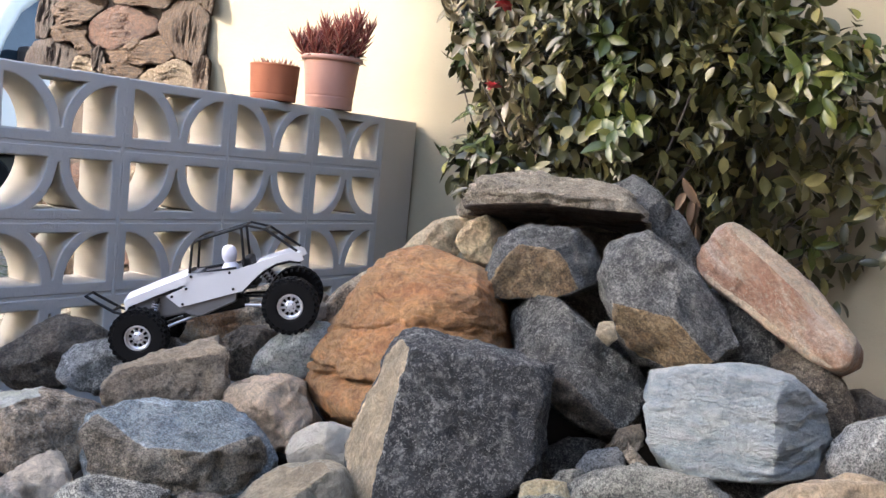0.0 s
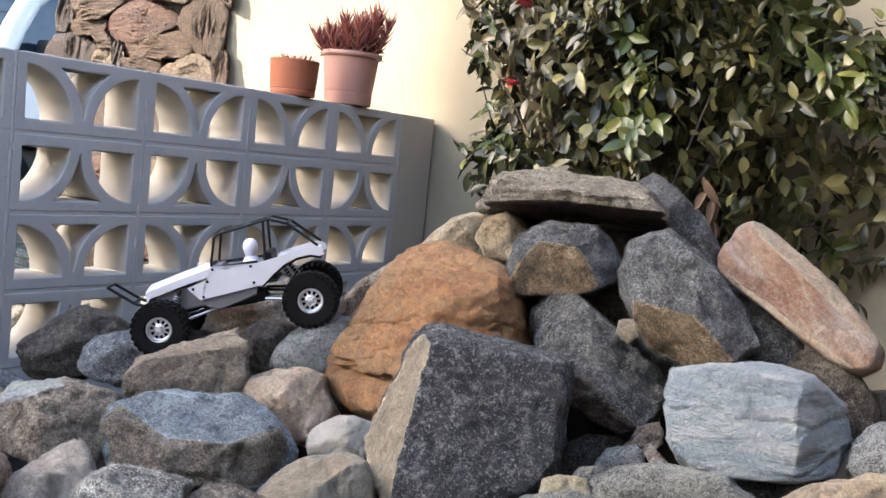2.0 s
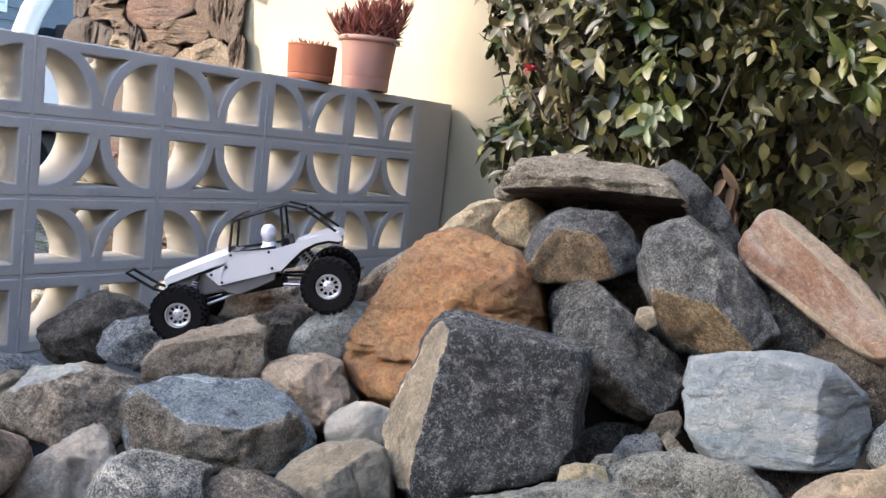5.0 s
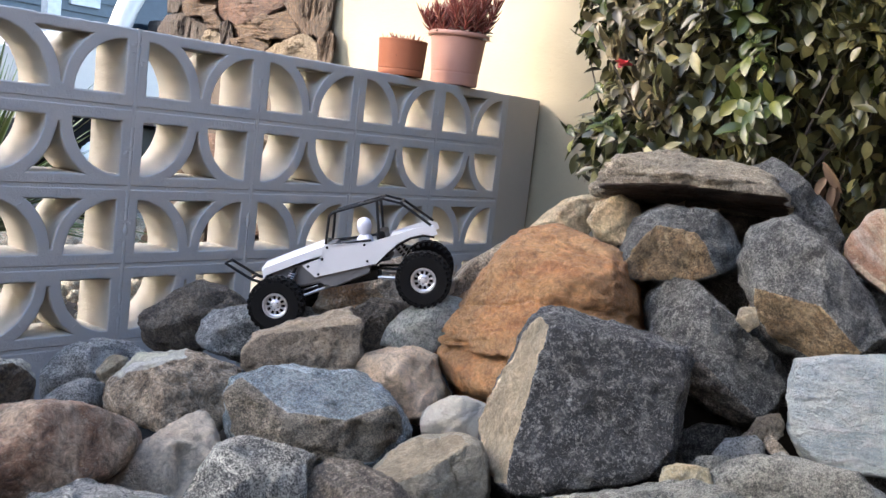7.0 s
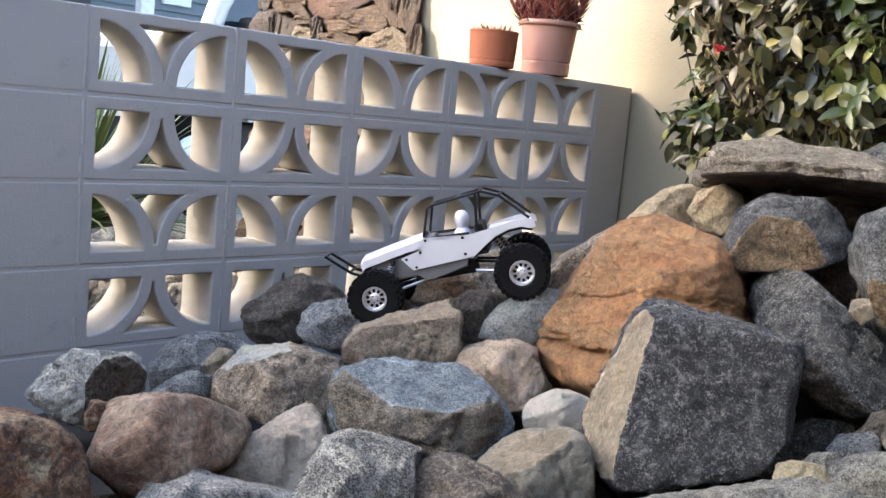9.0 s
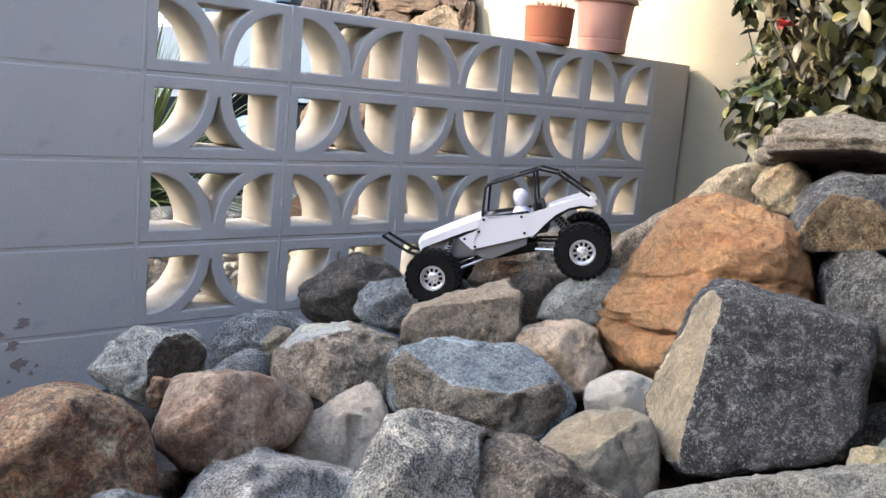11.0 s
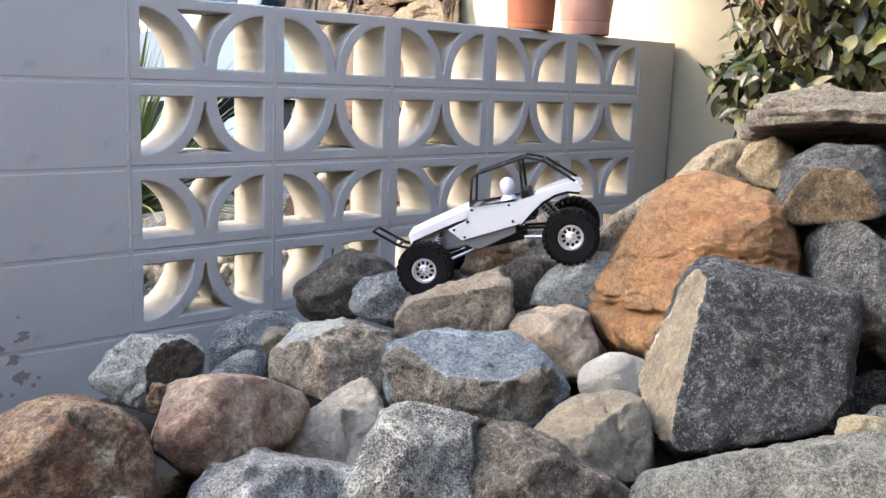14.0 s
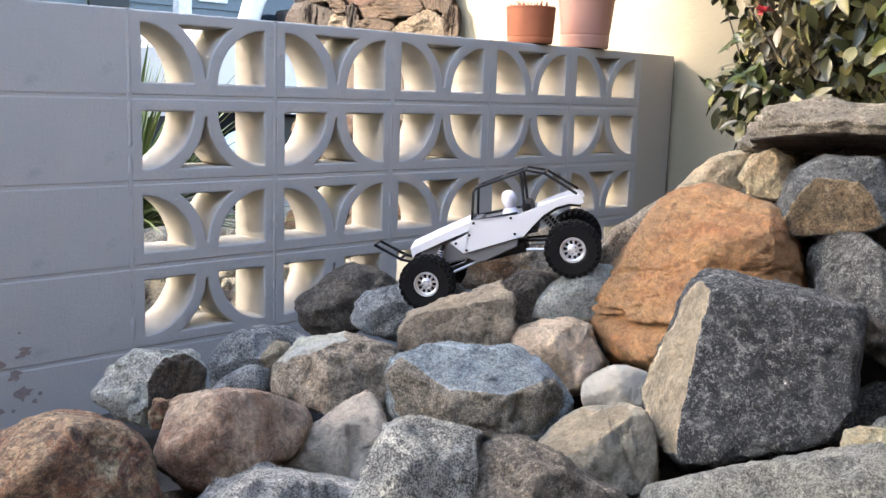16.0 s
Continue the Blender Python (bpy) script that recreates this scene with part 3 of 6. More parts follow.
def screen_block_mesh(seed):
    """One pierced block: two quarter-round openings and a curved triangle between them, flat side down."""
    w, h, edge, t = BLOCK_W - 0.006, BLOCK_H - 0.006, 0.0315, 0.0275
    ow, oh = w - 2 * edge + 0.004, h - 2 * edge + 0.002
    r = oh
    cu = bpy.data.curves.new("block", "CURVE")
    cu.dimensions, cu.fill_mode = "2D", "BOTH"
    cu.extrude, cu.bevel_depth, cu.bevel_resolution = BLOCK_T / 2 - 0.004, 0.004, 1

    def spline(line):
        # worn, hand-painted edges wander by about a millimetre
        pts = []
        for (ax, ay), (bx, by) in zip(line, line[1:] + line[:1]):
            n = max(1, int(math.hypot(bx - ax, by - ay) / 0.008))
            for i in range(n):
                x, y = ax + (bx - ax) * i / n, ay + (by - ay) * i / n
                q = Vector((x * 55, y * 55, seed * 9.7))
                pts.append((x + 0.0013 * noise.noise(q) + 0.0008 * noise.noise(q * 3), y + 0.0013 * noise.noise(q + Vector((5, 5, 5))) + 0.0008 * noise.noise(q * 3.1)))
        s = cu.splines.new("POLY")
        s.points.add(len(pts) - 1)
        for p, q in zip(s.points, pts):
            p.co = (q[0], q[1], 0, 1)
        s.use_cyclic_u = True

    k = 0.004
    spline([(-w / 2 + k, k), (w / 2 - k, k), (w / 2 - k, h - k), (-w / 2 + k, h - k)])
    x0, z0 = -ow / 2 - k, edge - k
    n = 14
    r1 = r + 2 * k
    arc = [(x0 + r1 * math.cos(a), z0 + r1 * math.sin(a)) for a in [math.pi / 2 * i / n for i in range(n + 1)]]
    spline([(x0, z0)] + arc)
    spline([(-x0, z0)] + [(-x, y) for x, y in arc])
    rx, rz = ow / 2 - 0.0015, 0.165       # the bands between the openings follow an ellipse outside
    top = edge + oh + k
    a0 = math.asin(min(1, (top - edge) / rz))
    pts = [(-ow / 2 + rx * math.cos(a) - k, edge + rz * math.sin(a)) for a in [a0 * (1 - i / n) + 0.05 * i / n for i in range(n + 1)]]
    spline(pts + [(-x, y) for x, y in pts[::-1]])
    ob = bpy.data.objects.new("block", cu)
    scene.collection.objects.link(ob)
    me = bpy.data.meshes.new_from_object(ob.evaluated_get(bpy.context.evaluated_depsgraph_get()))
    bpy.data.objects.remove(ob)
    me.transform(Matrix.Rotation(math.pi / 2, 4, "X"))
    # blobs of mortar and paint on the face
    bm = bmesh.new()
    bm.from_mesh(me)
    bm.verts.ensure_lookup_table()
    rnd = random.Random(seed)
    spots = [(rnd.choice((-1, 1)) * (w / 2 - 0.012), rnd.uniform(0.03, h - 0.03), rnd.uniform(0.003, 0.009), rnd.uniform(0.002, 0.006), rnd.uniform(-0.6, 0.6)) for _ in range(2)]
    for side in (1, -1):
        a = rnd.uniform(0.45, 0.95)
        spots.append((side * (x0 + (r1 + 0.011) * math.cos(a)), z0 + (r1 + 0.011) * math.sin(a), rnd.uniform(0.005, 0.01), rnd.uniform(0.0016, 0.0034), -side * a + rnd.uniform(-0.4, 0.4)))
    for x, y, sx, sz, turn in spots:
        bmesh.ops.create_icosphere(bm, subdivisions=2, radius=1, matrix=Matrix.LocRotScale((x, -BLOCK_T / 2, y), Euler((0, turn, 0)), (sx, 0.0015, sz)))
        bm.verts.ensure_lookup_table()
        for v in bm.verts[-42:]:
            v.co += Vector((0.004, 0, 0.003)) * noise.noise(v.co * 160 + Vector((seed, 0, 0)))
    bm.to_mesh(me)
    bm.free()
    split_tints(me)
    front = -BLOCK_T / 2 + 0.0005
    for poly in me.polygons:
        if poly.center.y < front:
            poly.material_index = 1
    return me


SCREENS = [screen_block_mesh(k) for k in range(4)]
FLIP = Matrix.Translation((0, 0, BLOCK_H)) @ Matrix.Rotation(math.pi, 4, "Y")
WALL_LEFT = EDGE_X - BLOCK_W - 9 * BLOCK_W
for row in range(4):
    z = WALL_TOP - (row + 1) * BLOCK_H + 0.003
    for col in range(5):
        m = Matrix.Translation((EDGE_X + (col - 0.5) * BLOCK_W, BLOCK_T / 2, z))
        if row % 2:
            m = Matrix.Translation((EDGE_X + (col - 0.5) * BLOCK_W, BLOCK_T / 2, z - 0.006)) @ FLIP
        share("screen_block", SCREENS[(row * 7 + col * 3 + row * col) % 4], wall, m)
RIGHT = EDGE_X + 4 * BLOCK_W
HOUSE_X = 1.895
solid = mesh_of(box(0.003, BLOCK_W - 0.003, 0, BLOCK_T, 0.003, BLOCK_H - 0.003, 0.004), "solid_block", M_BLOCK)
split_tints(solid)
# the buff tint puts warm bounce light into this end's colour
part("end_column", box(RIGHT + 0.003, HOUSE_X - 0.017, 0.0005, BLOCK_T, WALL_TOP - 7 * BLOCK_H, WALL_TOP - 0.003, 0.004), M_END_BOUNCE, wall, "smooth end of the wall, paint tinted for warm bounce light")
for row in range(7):
    z = WALL_TOP - (row + 1) * BLOCK_H
    for col in range(9):
        share("solid_block", solid, wall, Matrix.Translation((EDGE_X - BLOCK_W - (col + 1) * BLOCK_W, 0, z)))
    if row > 3:
        for col in range(5):
            share("solid_block", solid, wall, Matrix.Translation((EDGE_X + (col - 1) * BLOCK_W, 0, z)))
# mortar between the blocks; the upright joints carry a lumpy bead of paint
def bead(bm, start, along, length, seed):
    """A flat uneven ridge of mortar on the face of the wall."""
    across = Vector((along.z, 0, along.x))
    rows = []
    n = int(length / 0.007)
    for i in range(n + 1):
        s = i / n * length
        q = Vector((s * 22, seed, 0))
        wide = 0.007 + 0.005 * noise.noise(q) + 0.003 * noise.noise(q * 5)
        tall = 0.0004 + 0.0028 * noise.noise(q * 2 + Vector((0, 5, 0))) + 0.0016 * noise.noise(q * 7)
        shift = 0.002 * noise.noise(q * 0.6 + Vector((0, 9, 0)))
        mid = start + along * s + across * shift
        rows.append([bm.verts.new(mid + across * wide * k + Vector((0, 0.004 - (0.004 + tall) * h, 0))) for k, h in ((-1, 0), (-0.7, 0.85), (0, 1), (0.7, 0.9), (1, 0))])
    for a, b in zip(rows, rows[1:]):
        for k in range(4):
            bm.faces.new((a[k], a[k + 1], b[k + 1], b[k])).smooth = True


for row in range(1, 7):
    z = WALL_TOP - row * BLOCK_H
    part("bed_joint", box(WALL_LEFT, RIGHT, 0.0013, BLOCK_T - 0.0035, z - 0.0065, z + 0.0065), M_JOINT, wall)
for col in range(-10, 5):
    x = EDGE_X + col * BLOCK_W
    bm = box(x - 0.007, x + 0.007, 0.0004, BLOCK_T - 0.003, WALL_TOP - 7 * BLOCK_H, WALL_TOP - 0.003)
    if col > -4:
        bead(bm, Vector((x, 0, WALL_TOP - 6.5 * BLOCK_H)), Vector((0, 0, 1)), 6.5 * BLOCK_H - 0.004, 40 + col * 2.3)
    bmesh.ops.recalc_face_normals(bm, faces=bm.faces[:])
    part("upright_joint", bm, M_JOINT, wall)
# places where the paint has come off, low on the plain blocks
rnd = random.Random(8)
for i in range(34):
    x, z = rnd.gauss(-0.72, 0.09), rnd.gauss(0.385, 0.075)
    if i < 4:
        x, z = (-0.69, -0.66, -0.78, -0.64)[i], (0.43, 0.40, 0.32, 0.36)[i]
    size = rnd.uniform(0.003, 0.008) if i > 5 else rnd.uniform(0.012, 0.02)
    bm = bmesh.new()
    n = 14
    bm.faces.new([bm.verts.new((x + size * math.cos(6.283 * k / n) * rnd.uniform(0.3, 1.4), -0.0015, z + 0.8 * size * math.sin(6.283 * k / n) * rnd.uniform(0.5, 1.3))) for k in range(n)])
    r = bmesh.ops.extrude_face_region(bm, geom=bm.faces[:])
    bmesh.ops.translate(bm, verts=[v for v in r["geom"] if isinstance(v, bmesh.types.BMVert)], vec=(0, 0.003, 0))
    part("bare_patch", bm, M_BARE, wall, "patch of bare grey-brown block")

# ---- house wall ----
bm = box(HOUSE_X, HOUSE_X + 0.2, -6, 1.24, -0.2, 3.2, 0.01)
house = new("wall_house", mesh_of(bm, "wall_house", M_STUCCO))
tagged(house, "cream stucco house wall behind the shrub", "house wall", kind="structure")

# overhead slab added out of view to hold sky light off the house wall
bm = box(1.28, 3.0, -6, 2.5, 2.75, 2.87, 0.01)
tagged(new("sky_blocker_top", mesh_of(bm, "sky_blocker_top", M_BLOCKER)), "unseen slab added overhead to darken the house wall", "roof", kind="structure")

# ---- stones ----
# open cracks: a plane (normal, distance from the middle), half width and depth
CRACKS = {
    "large orange sandstone boulder with a deep crack": ((Vector((-0.1, 0.1, 0.99)), -0.035, 0.010, 0.022), (Vector((0.05, -0.1, 0.99)), -0.062, 0.007, 0.016), (Vector((-0.25, 0.0, 0.97)), -0.1, 0.012, 0.024),
                                                       (Vector((0.2, 0.2, 0.95)), 0.02, 0.005, 0.008), (Vector((0.1, -0.3, 0.94)), 0.1, 0.004, 0.006), (Vector((0.5, -0.2, 0.84)), 0.14, 0.004, 0.005)),
    "angular block with a tan top and grey cracked side": ((Vector((0.6, -0.6, 0.5)), 0.02, 0.003, 0.006),),
    "pale blue-white banded marble block": ((Vector((0.05, 0.05, 0.99)), 0.03, 0.006, 0.006), (Vector((-0.1, 0.1, 0.98)), -0.03, 0.005, 0.005), (Vector((0.1, -0.1, 0.98)), 0.07, 0.004, 0.004)),
    "arched grey slab lying across the top of the pile": ((Vector((0.0, 0.1, 0.99)), 0.0, 0.006, 0.008), (Vector((0.05, 0.05, 0.99)), 0.022, 0.004, 0.005)),
}


# coarse stones whose edges have worn to pale grains
EDGED = {"dark", "darkgran", "midgran", "bluegran", "salt", "granite", "granite2", "slab", "umber", "lichen"}
# bedded stones: ledges per metre, how far they wander, and their depth
LEDGES = {"slab": (30, 1.6, 0.016), "marble": (24, 1.0, 0.004), "orange": (15, 2.4, 0.0045), "pinkstone": (14, 1.5, 0.003)}


def rock(name, label, mats, place, facets, seed, rough=1.0, crisp=14, parent=None):
    """A stone bounded by facets round its middle, with softened edges, dents and a rough skin."""
    kinds = mats.split()
    normals, dist, slot = [], [], []
    for f in facets:
        a, e = radians(f[0]), radians(f[1])
        normals.append((math.cos(e) * math.cos(a), math.cos(e) * math.sin(a), math.sin(e)))
        dist.append(f[2])
        slot.append(f[3] if len(f) > 3 else 0)
    nrm, d = np.array(normals), np.array(dist)
    bm = bmesh.new()
    size = float(np.mean(d))
    bmesh.ops.create_icosphere(bm, subdivisions=5 if seed >= 150 else 7 if size > 0.118 and not parent else 6 if size > 0.05 else 5, radius=1)
    u = np.array([v.co[:] for v in bm.verts])
    q = np.maximum(u @ nrm.T, 1e-6) / d
    p = crisp * 5.5
    r = ((q ** p).sum(1)) ** (-1 / p)
    # knocked-off edges: small extra facets
    rs = np.random.RandomState(seed)
    extra = rs.normal(size=(10 if parent else int(34 * rough) + 4, 3))
    extra /= np.linalg.norm(extra, axis=1)[:, None]
    reach = ((u * r[:, None]) @ extra.T).max(0)
    q2 = np.maximum(u @ extra.T, 1e-6) / (reach * rs.uniform(0.955 if crisp > 19 else 0.915, 0.99, len(extra)))
    owner = q.argmax(1)
    r = ((q ** p).sum(1) + (q2 ** p).sum(1)) ** (-1 / p)
    pts = u * r[:, None]
    off = Vector((seed * 3.7, seed * 1.3, seed * 5.1))
    chips = 16.0 if crisp > 10 and not parent else 0.0     # broken flats per metre
    for v, co, rad in zip(bm.verts, pts, r):
        w = Vector(co)
        s1 = noise.fractal(w * 8 + off, 0.9, 2.0, 3)
        ws = (Vector((w.x * 6, w.y * 42, w.z * 6)) if kinds[0] in ("vbark", "vdark") else Vector((w.x * 6, w.y * 7, w.z * 46))) if parent else w * 17
        s2 = noise.ridged_multi_fractal(ws + off, 0.85, 2.2, 5, 1.0, 2.0)
        s3 = noise.noise(w * 70 + off)
        s4 = noise.cell(w * 30 + off + Vector((s1, s1, s1)))
        for cn, co_, cw, cd in CRACKS.get(label, ()):
            g = abs(w.dot(cn) - co_ + 0.014 * noise.fractal(w * 14 + off, 0.9, 2.0, 4)) / cw
            if g < 1 and noise.noise(w * 5 + off) > -0.5:
                w *= 1 - cd * (1 - g) ** 0.7 / max(rad, 0.03)
        chip = 0.0
        if chips:
            gaps, spots = noise.voronoi((w + Vector((s1, -s1, s1)) * 0.008) * chips + off)
            spot = spots[0]
            chip = (0.0 if kinds[0] in ("marble", "pinkstone") else 0.5) * min(1.0, 3.5 * (gaps[1] - gaps[0])) / chips * (w * chips + off - spot).dot(noise.cell_vector(spot * 7.3) - Vector((0.5, 0.5, 0.5)))
        layer = 0.0
        if kinds[0] in LEDGES:
            per_metre, wander, deep_l = LEDGES[kinds[0]]
            h = (w.z + 0.15 * w.x) * per_metre + wander * noise.fractal(Vector((w.x * 5, w.y * 5, w.z * 9)) + off, 0.9, 2.0, 3)
            layer = deep_l * ((h % 1.0) ** 2 - 0.4) * (0.4 + noise.cell(Vector((h // 1.0, 3, seed))))
        deep = (0.007 if kinds[0] == "vred" else 0.013) if parent else 0.0036
        lift = rough * (0.012 * s1 * min(1.0, size / 0.12) + deep * (s2 - 1.2) + 0.0032 * s3 + 0.0012 * s4) + min(rough, 1.0) * chip + layer
        v.co = w * (1 + lift / max(rad, 0.03))
    for f in bm.faces:
        f.smooth = True
    ob = new(name, mesh_of(bm, name, stone_mat(mats)))
    if kinds[0] in EDGED and crisp > 12:
        near = np.sort(q, 1)
        worn = np.clip(1 - (near[:, -1] - near[:, -2]) / (0.07 * near[:, -1]), 0, 1)
        ob.data.attributes.new("worn", "FLOAT", "POINT").data.foreach_set("value", worn.astype(np.float32))
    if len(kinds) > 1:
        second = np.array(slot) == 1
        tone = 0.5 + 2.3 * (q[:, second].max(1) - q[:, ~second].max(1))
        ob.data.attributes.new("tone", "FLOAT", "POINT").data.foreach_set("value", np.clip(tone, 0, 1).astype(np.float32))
    ob.location = place
    if parent:
        ob.parent = parent
        return ob
    return tagged(ob, label, "stone", "stones of the pile")

# ---- beyond the wall ----
# unseen slab added to keep the yard in shade, outside the view
bm = box(-1.9, 1.9, -0.12, 0.12, -0.2, 8.6, 0.02)
bm.transform(Matrix.Translation((-0.31 - 4.93, -0.24 + 6.3, 0)) @ Matrix.Rotation(radians(SUN_AZ - 90), 4, "Z"))
tagged(new("sun_blocker", mesh_of(bm, "sun_blocker", M_STUCCO)), "unseen cream slab added to shade the yard from the sun", "wall", kind="structure")

# added out of view: blocks the low sky so upright faces darken
bm = box(-9.0, 1.89, -3.4, -3.2, -0.2, 3.6, 0.02)
tagged(new("sky_blocker_back", mesh_of(bm, "sky_blocker_back", M_BLOCKER)), "unseen dark wall added to cut low sky light", "wall", kind="structure")

# added out of view: trims the sky light from the left
bm = box(-6.2, -6.0, -3.2, 0.14, -0.2, 2.1, 0.02)
tagged(new("sky_blocker_side", mesh_of(bm, "sky_blocker_side", M_BLOCKER)), "unseen dark wall added to cut sky light from the side", "wall", kind="structure")

bm = box(-14, 16, 3.65, 8.4, -0.1, 0.19, 0.02)
tagged(new("pavement", mesh_of(bm, "pavement", M_DRIVE)), "pale concrete driveway beyond the garden wall", "driveway", kind="structure")


def far_house():
    base = new("house")
    base.location = (5.0, 9.2, 0)
    tagged(base, "grey-blue sided house with white window trim beyond the driveway", "house")
    bm = bmesh.new()
    rows = 30
    for i in range(rows):
        z = 0.1 + i * 0.16
        v = [bm.verts.new(c) for c in ((-9, -0.028, z), (9, -0.028, z), (9, 0, z + 0.16), (-9, 0, z + 0.16))]
        w = [bm.verts.new(c) for c in ((-9, 0.0, z), (9, 0.0, z))]
        bm.faces.new(v)
        bm.faces.new((w[0], w[1], v[1], v[0]))
    part("siding", bm, M_SIDING, base)
    part("wall", box(-9, 9, 0.004, 4, 0, 4.9, 0.01), M_SIDING, base)
    roof = bmesh.new()
    vs = [roof.verts.new(c) for c in ((-9.4, -0.5, 4.8), (9.4, -0.5, 4.8), (9.4, 2, 6.2), (-9.4, 2, 6.2), (-9.4, 4.5, 4.8), (9.4, 4.5, 4.8))]
    for f in ((0, 1, 2, 3), (3, 2, 5, 4), (0, 3, 4), (1, 5, 2), (0, 4, 5, 1)):
        roof.faces.new([vs[i] for i in f])
    part("roof", roof, M_DARKTRIM, base)
    for x, z in ((0.35, 2.1),):
        win = part("window", box(x - 0.2, x + 0.2, -0.06, 0.02, z, z + 1.3, 0.01), M_WHITETRIM, base, "white window frame")
        for k in (-1, 1):
            part("pane", box(x + k * 0.085 - 0.075, x + k * 0.085 + 0.075, -0.066, -0.05, z + 0.1, z + 1.2, 0.004), M_PANE, win)
    part("doorway", box(-1.3, -0.8, -0.07, 0.0, 0.2, 2.9, 0.01), M_DARKTRIM, base, "dark open doorway")
    part("corner_post", box(-0.78, -0.62, -1.2, -1.06, 0, 4.8, 0.01), M_WHITETRIM, base, "white painted post")
    return base


far_house()


def vehicle():
    """A white parked pickup, side on."""
    base = new("pickup_truck")
    base.location = (2.36, 3.7, 0.19)
    tagged(base, "white parked pickup truck on the driveway", "car")
    bm = bmesh.new()
    side = [(-1.35, 0.6), (-1.38, 0.8), (-1.3, 0.98), (-1.0, 1.06), (-0.1, 1.17), (0.02, 1.27), (3.3, 1.27), (3.35, 0.72), (3.2, 0.68), (0.34, 0.68), (0.22, 0.82), (-0.06, 0.9), (-0.34, 0.82), (-0.46, 0.68)]
    a = [bm.verts.new((x, 0, z)) for x, z in side]
    b = [bm.verts.new((x, 1.8, z)) for x, z in side]
    bm.faces.new(a)
    bm.faces.new(b[::-1])
    for i in range(len(a)):
        j = (i + 1) % len(a)
        bm.faces.new((a[j], a[i], b[i], b[j]))
    bmesh.ops.triangulate(bm, faces=bm.faces[:])
    part("body", bm, M_CARPAINT, base)
    for y in (0.03,):
        pts = [(-0.02, y, 1.24), (0.07, y + 0.03, 1.45), (0.2, y + 0.06, 1.66), (0.42, y + 0.1, 1.83), (0.8, y + 0.14, 1.9), (1.9, y + 0.14, 1.9)]
        part("pillar", tube(pts, 0.075, 10), M_CARPAINT, base, "white windscreen pillar", True)
    part("roof", box(0.75, 2.0, 0.15, 1.65, 1.85, 1.95, 0.04), M_CARPAINT, base)
    bm = bmesh.new()
    bm.faces.new([bm.verts.new(c) for c in ((0.06, 0.06, 1.26), (1.7, 0.06, 1.26), (1.7, 0.16, 1.86), (0.6, 0.16, 1.86), (0.28, 0.11, 1.66))])
    r = bmesh.ops.extrude_face_region(bm, geom=bm.faces[:])
    bmesh.ops.translate(bm, verts=[v for v in r["geom"] if isinstance(v, bmesh.types.BMVert)], vec=(0, 0.01, 0))
    part("side_window", bm, M_TINT, base, "dark tinted side window")
    part("mirror", box(0.2, 0.36, -0.14, 0.02, 1.24, 1.4, 0.04), M_DARKTRIM, base, "black door mirror")
    part("underbody", box(-1.1, 3.1, 0.3, 1.6, 0.34, 0.66, 0.02), M_DARKTRIM, base, "dark underbody")
    for x in (-0.06, 2.6):
        wheel = part("wheel", lathe([(0, 0), (0.2, 0), (0.22, 0.02), (0.33, 0.0), (0.36, 0.04), (0.36, 0.2), (0.33, 0.24), (0, 0.24)], 32, None, Matrix.Translation((x, 0.02, 0.36)) @ Matrix.Rotation(-math.pi / 2, 4, "X")), M_RUBBER, base, "black tyre", True)
        part("rim", lathe([(0, -0.012), (0.08, -0.02), (0.19, -0.006), (0.21, 0.0), (0.2, 0.03)], 24, None, Matrix.Translation((x, 0.02, 0.36)) @ Matrix.Rotation(-math.pi / 2, 4, "X")), M_STEEL, wheel, "silver rim", True)
    return base


vehicle()


def spiky_plant(x, y, z, count, length, seed):
    rnd = random.Random(seed)
    base = new("yucca_plant")
    base.location = (x, y, z)
    tagged(base, "green spiky-leaved garden plant behind the wall", "plant")
    bm = bmesh.new()
    for i in range(count):
        a, lean = rnd.uniform(0, 6.283), rnd.uniform(0.1, 1.25)
        n, w, ln = 5, rnd.uniform(0.012, 0.02), length * rnd.uniform(0.7, 1.1)
        d = Vector((math.cos(a), math.sin(a), 0))
        s = Vector((-math.sin(a), math.cos(a), 0))
        prev = None
        for k in range(n + 1):
            t = k / n
            p = d * (math.sin(lean) * ln * t + 0.03) + Vector((0, 0, math.cos(lean) * ln * t - 0.25 * lean * ln * t * t))
            ww = w * (1 - t) ** 0.7 + 0.0008
            row = [bm.verts.new(p + s * ww), bm.verts.new(p - Vector((0, 0, ww * 0.5))), bm.verts.new(p - s * ww)]
            if prev:
                bm.faces.new((prev[0], prev[1], row[1], row[0]))
                bm.faces.new((prev[1], prev[2], row[2], row[1]))
            prev = row
    part("leaves", bm, M_YUCCA, base, "", True)
    part("stem", tube([(0, 0, -0.1), (0, 0, 0.12)], 0.05, 10), M_BARK, base)
    return base


spiky_plant(0.2, 1.3, 0.5, 240, 0.8, 3)
spiky_plant(-0.25, 1.6, 0.4, 160, 0.75, 5)

# gravel and small stones between the wall and the driveway
rnd = random.Random(21)
seed_bm = bmesh.new()
bmesh.ops.create_icosphere(seed_bm, subdivisions=1, radius=1)
shape = [v.co.copy() for v in seed_bm.verts]
tris = [[v.index for v in f.verts] for f in seed_bm.faces]
seed_bm.free()
verts, faces = [], []
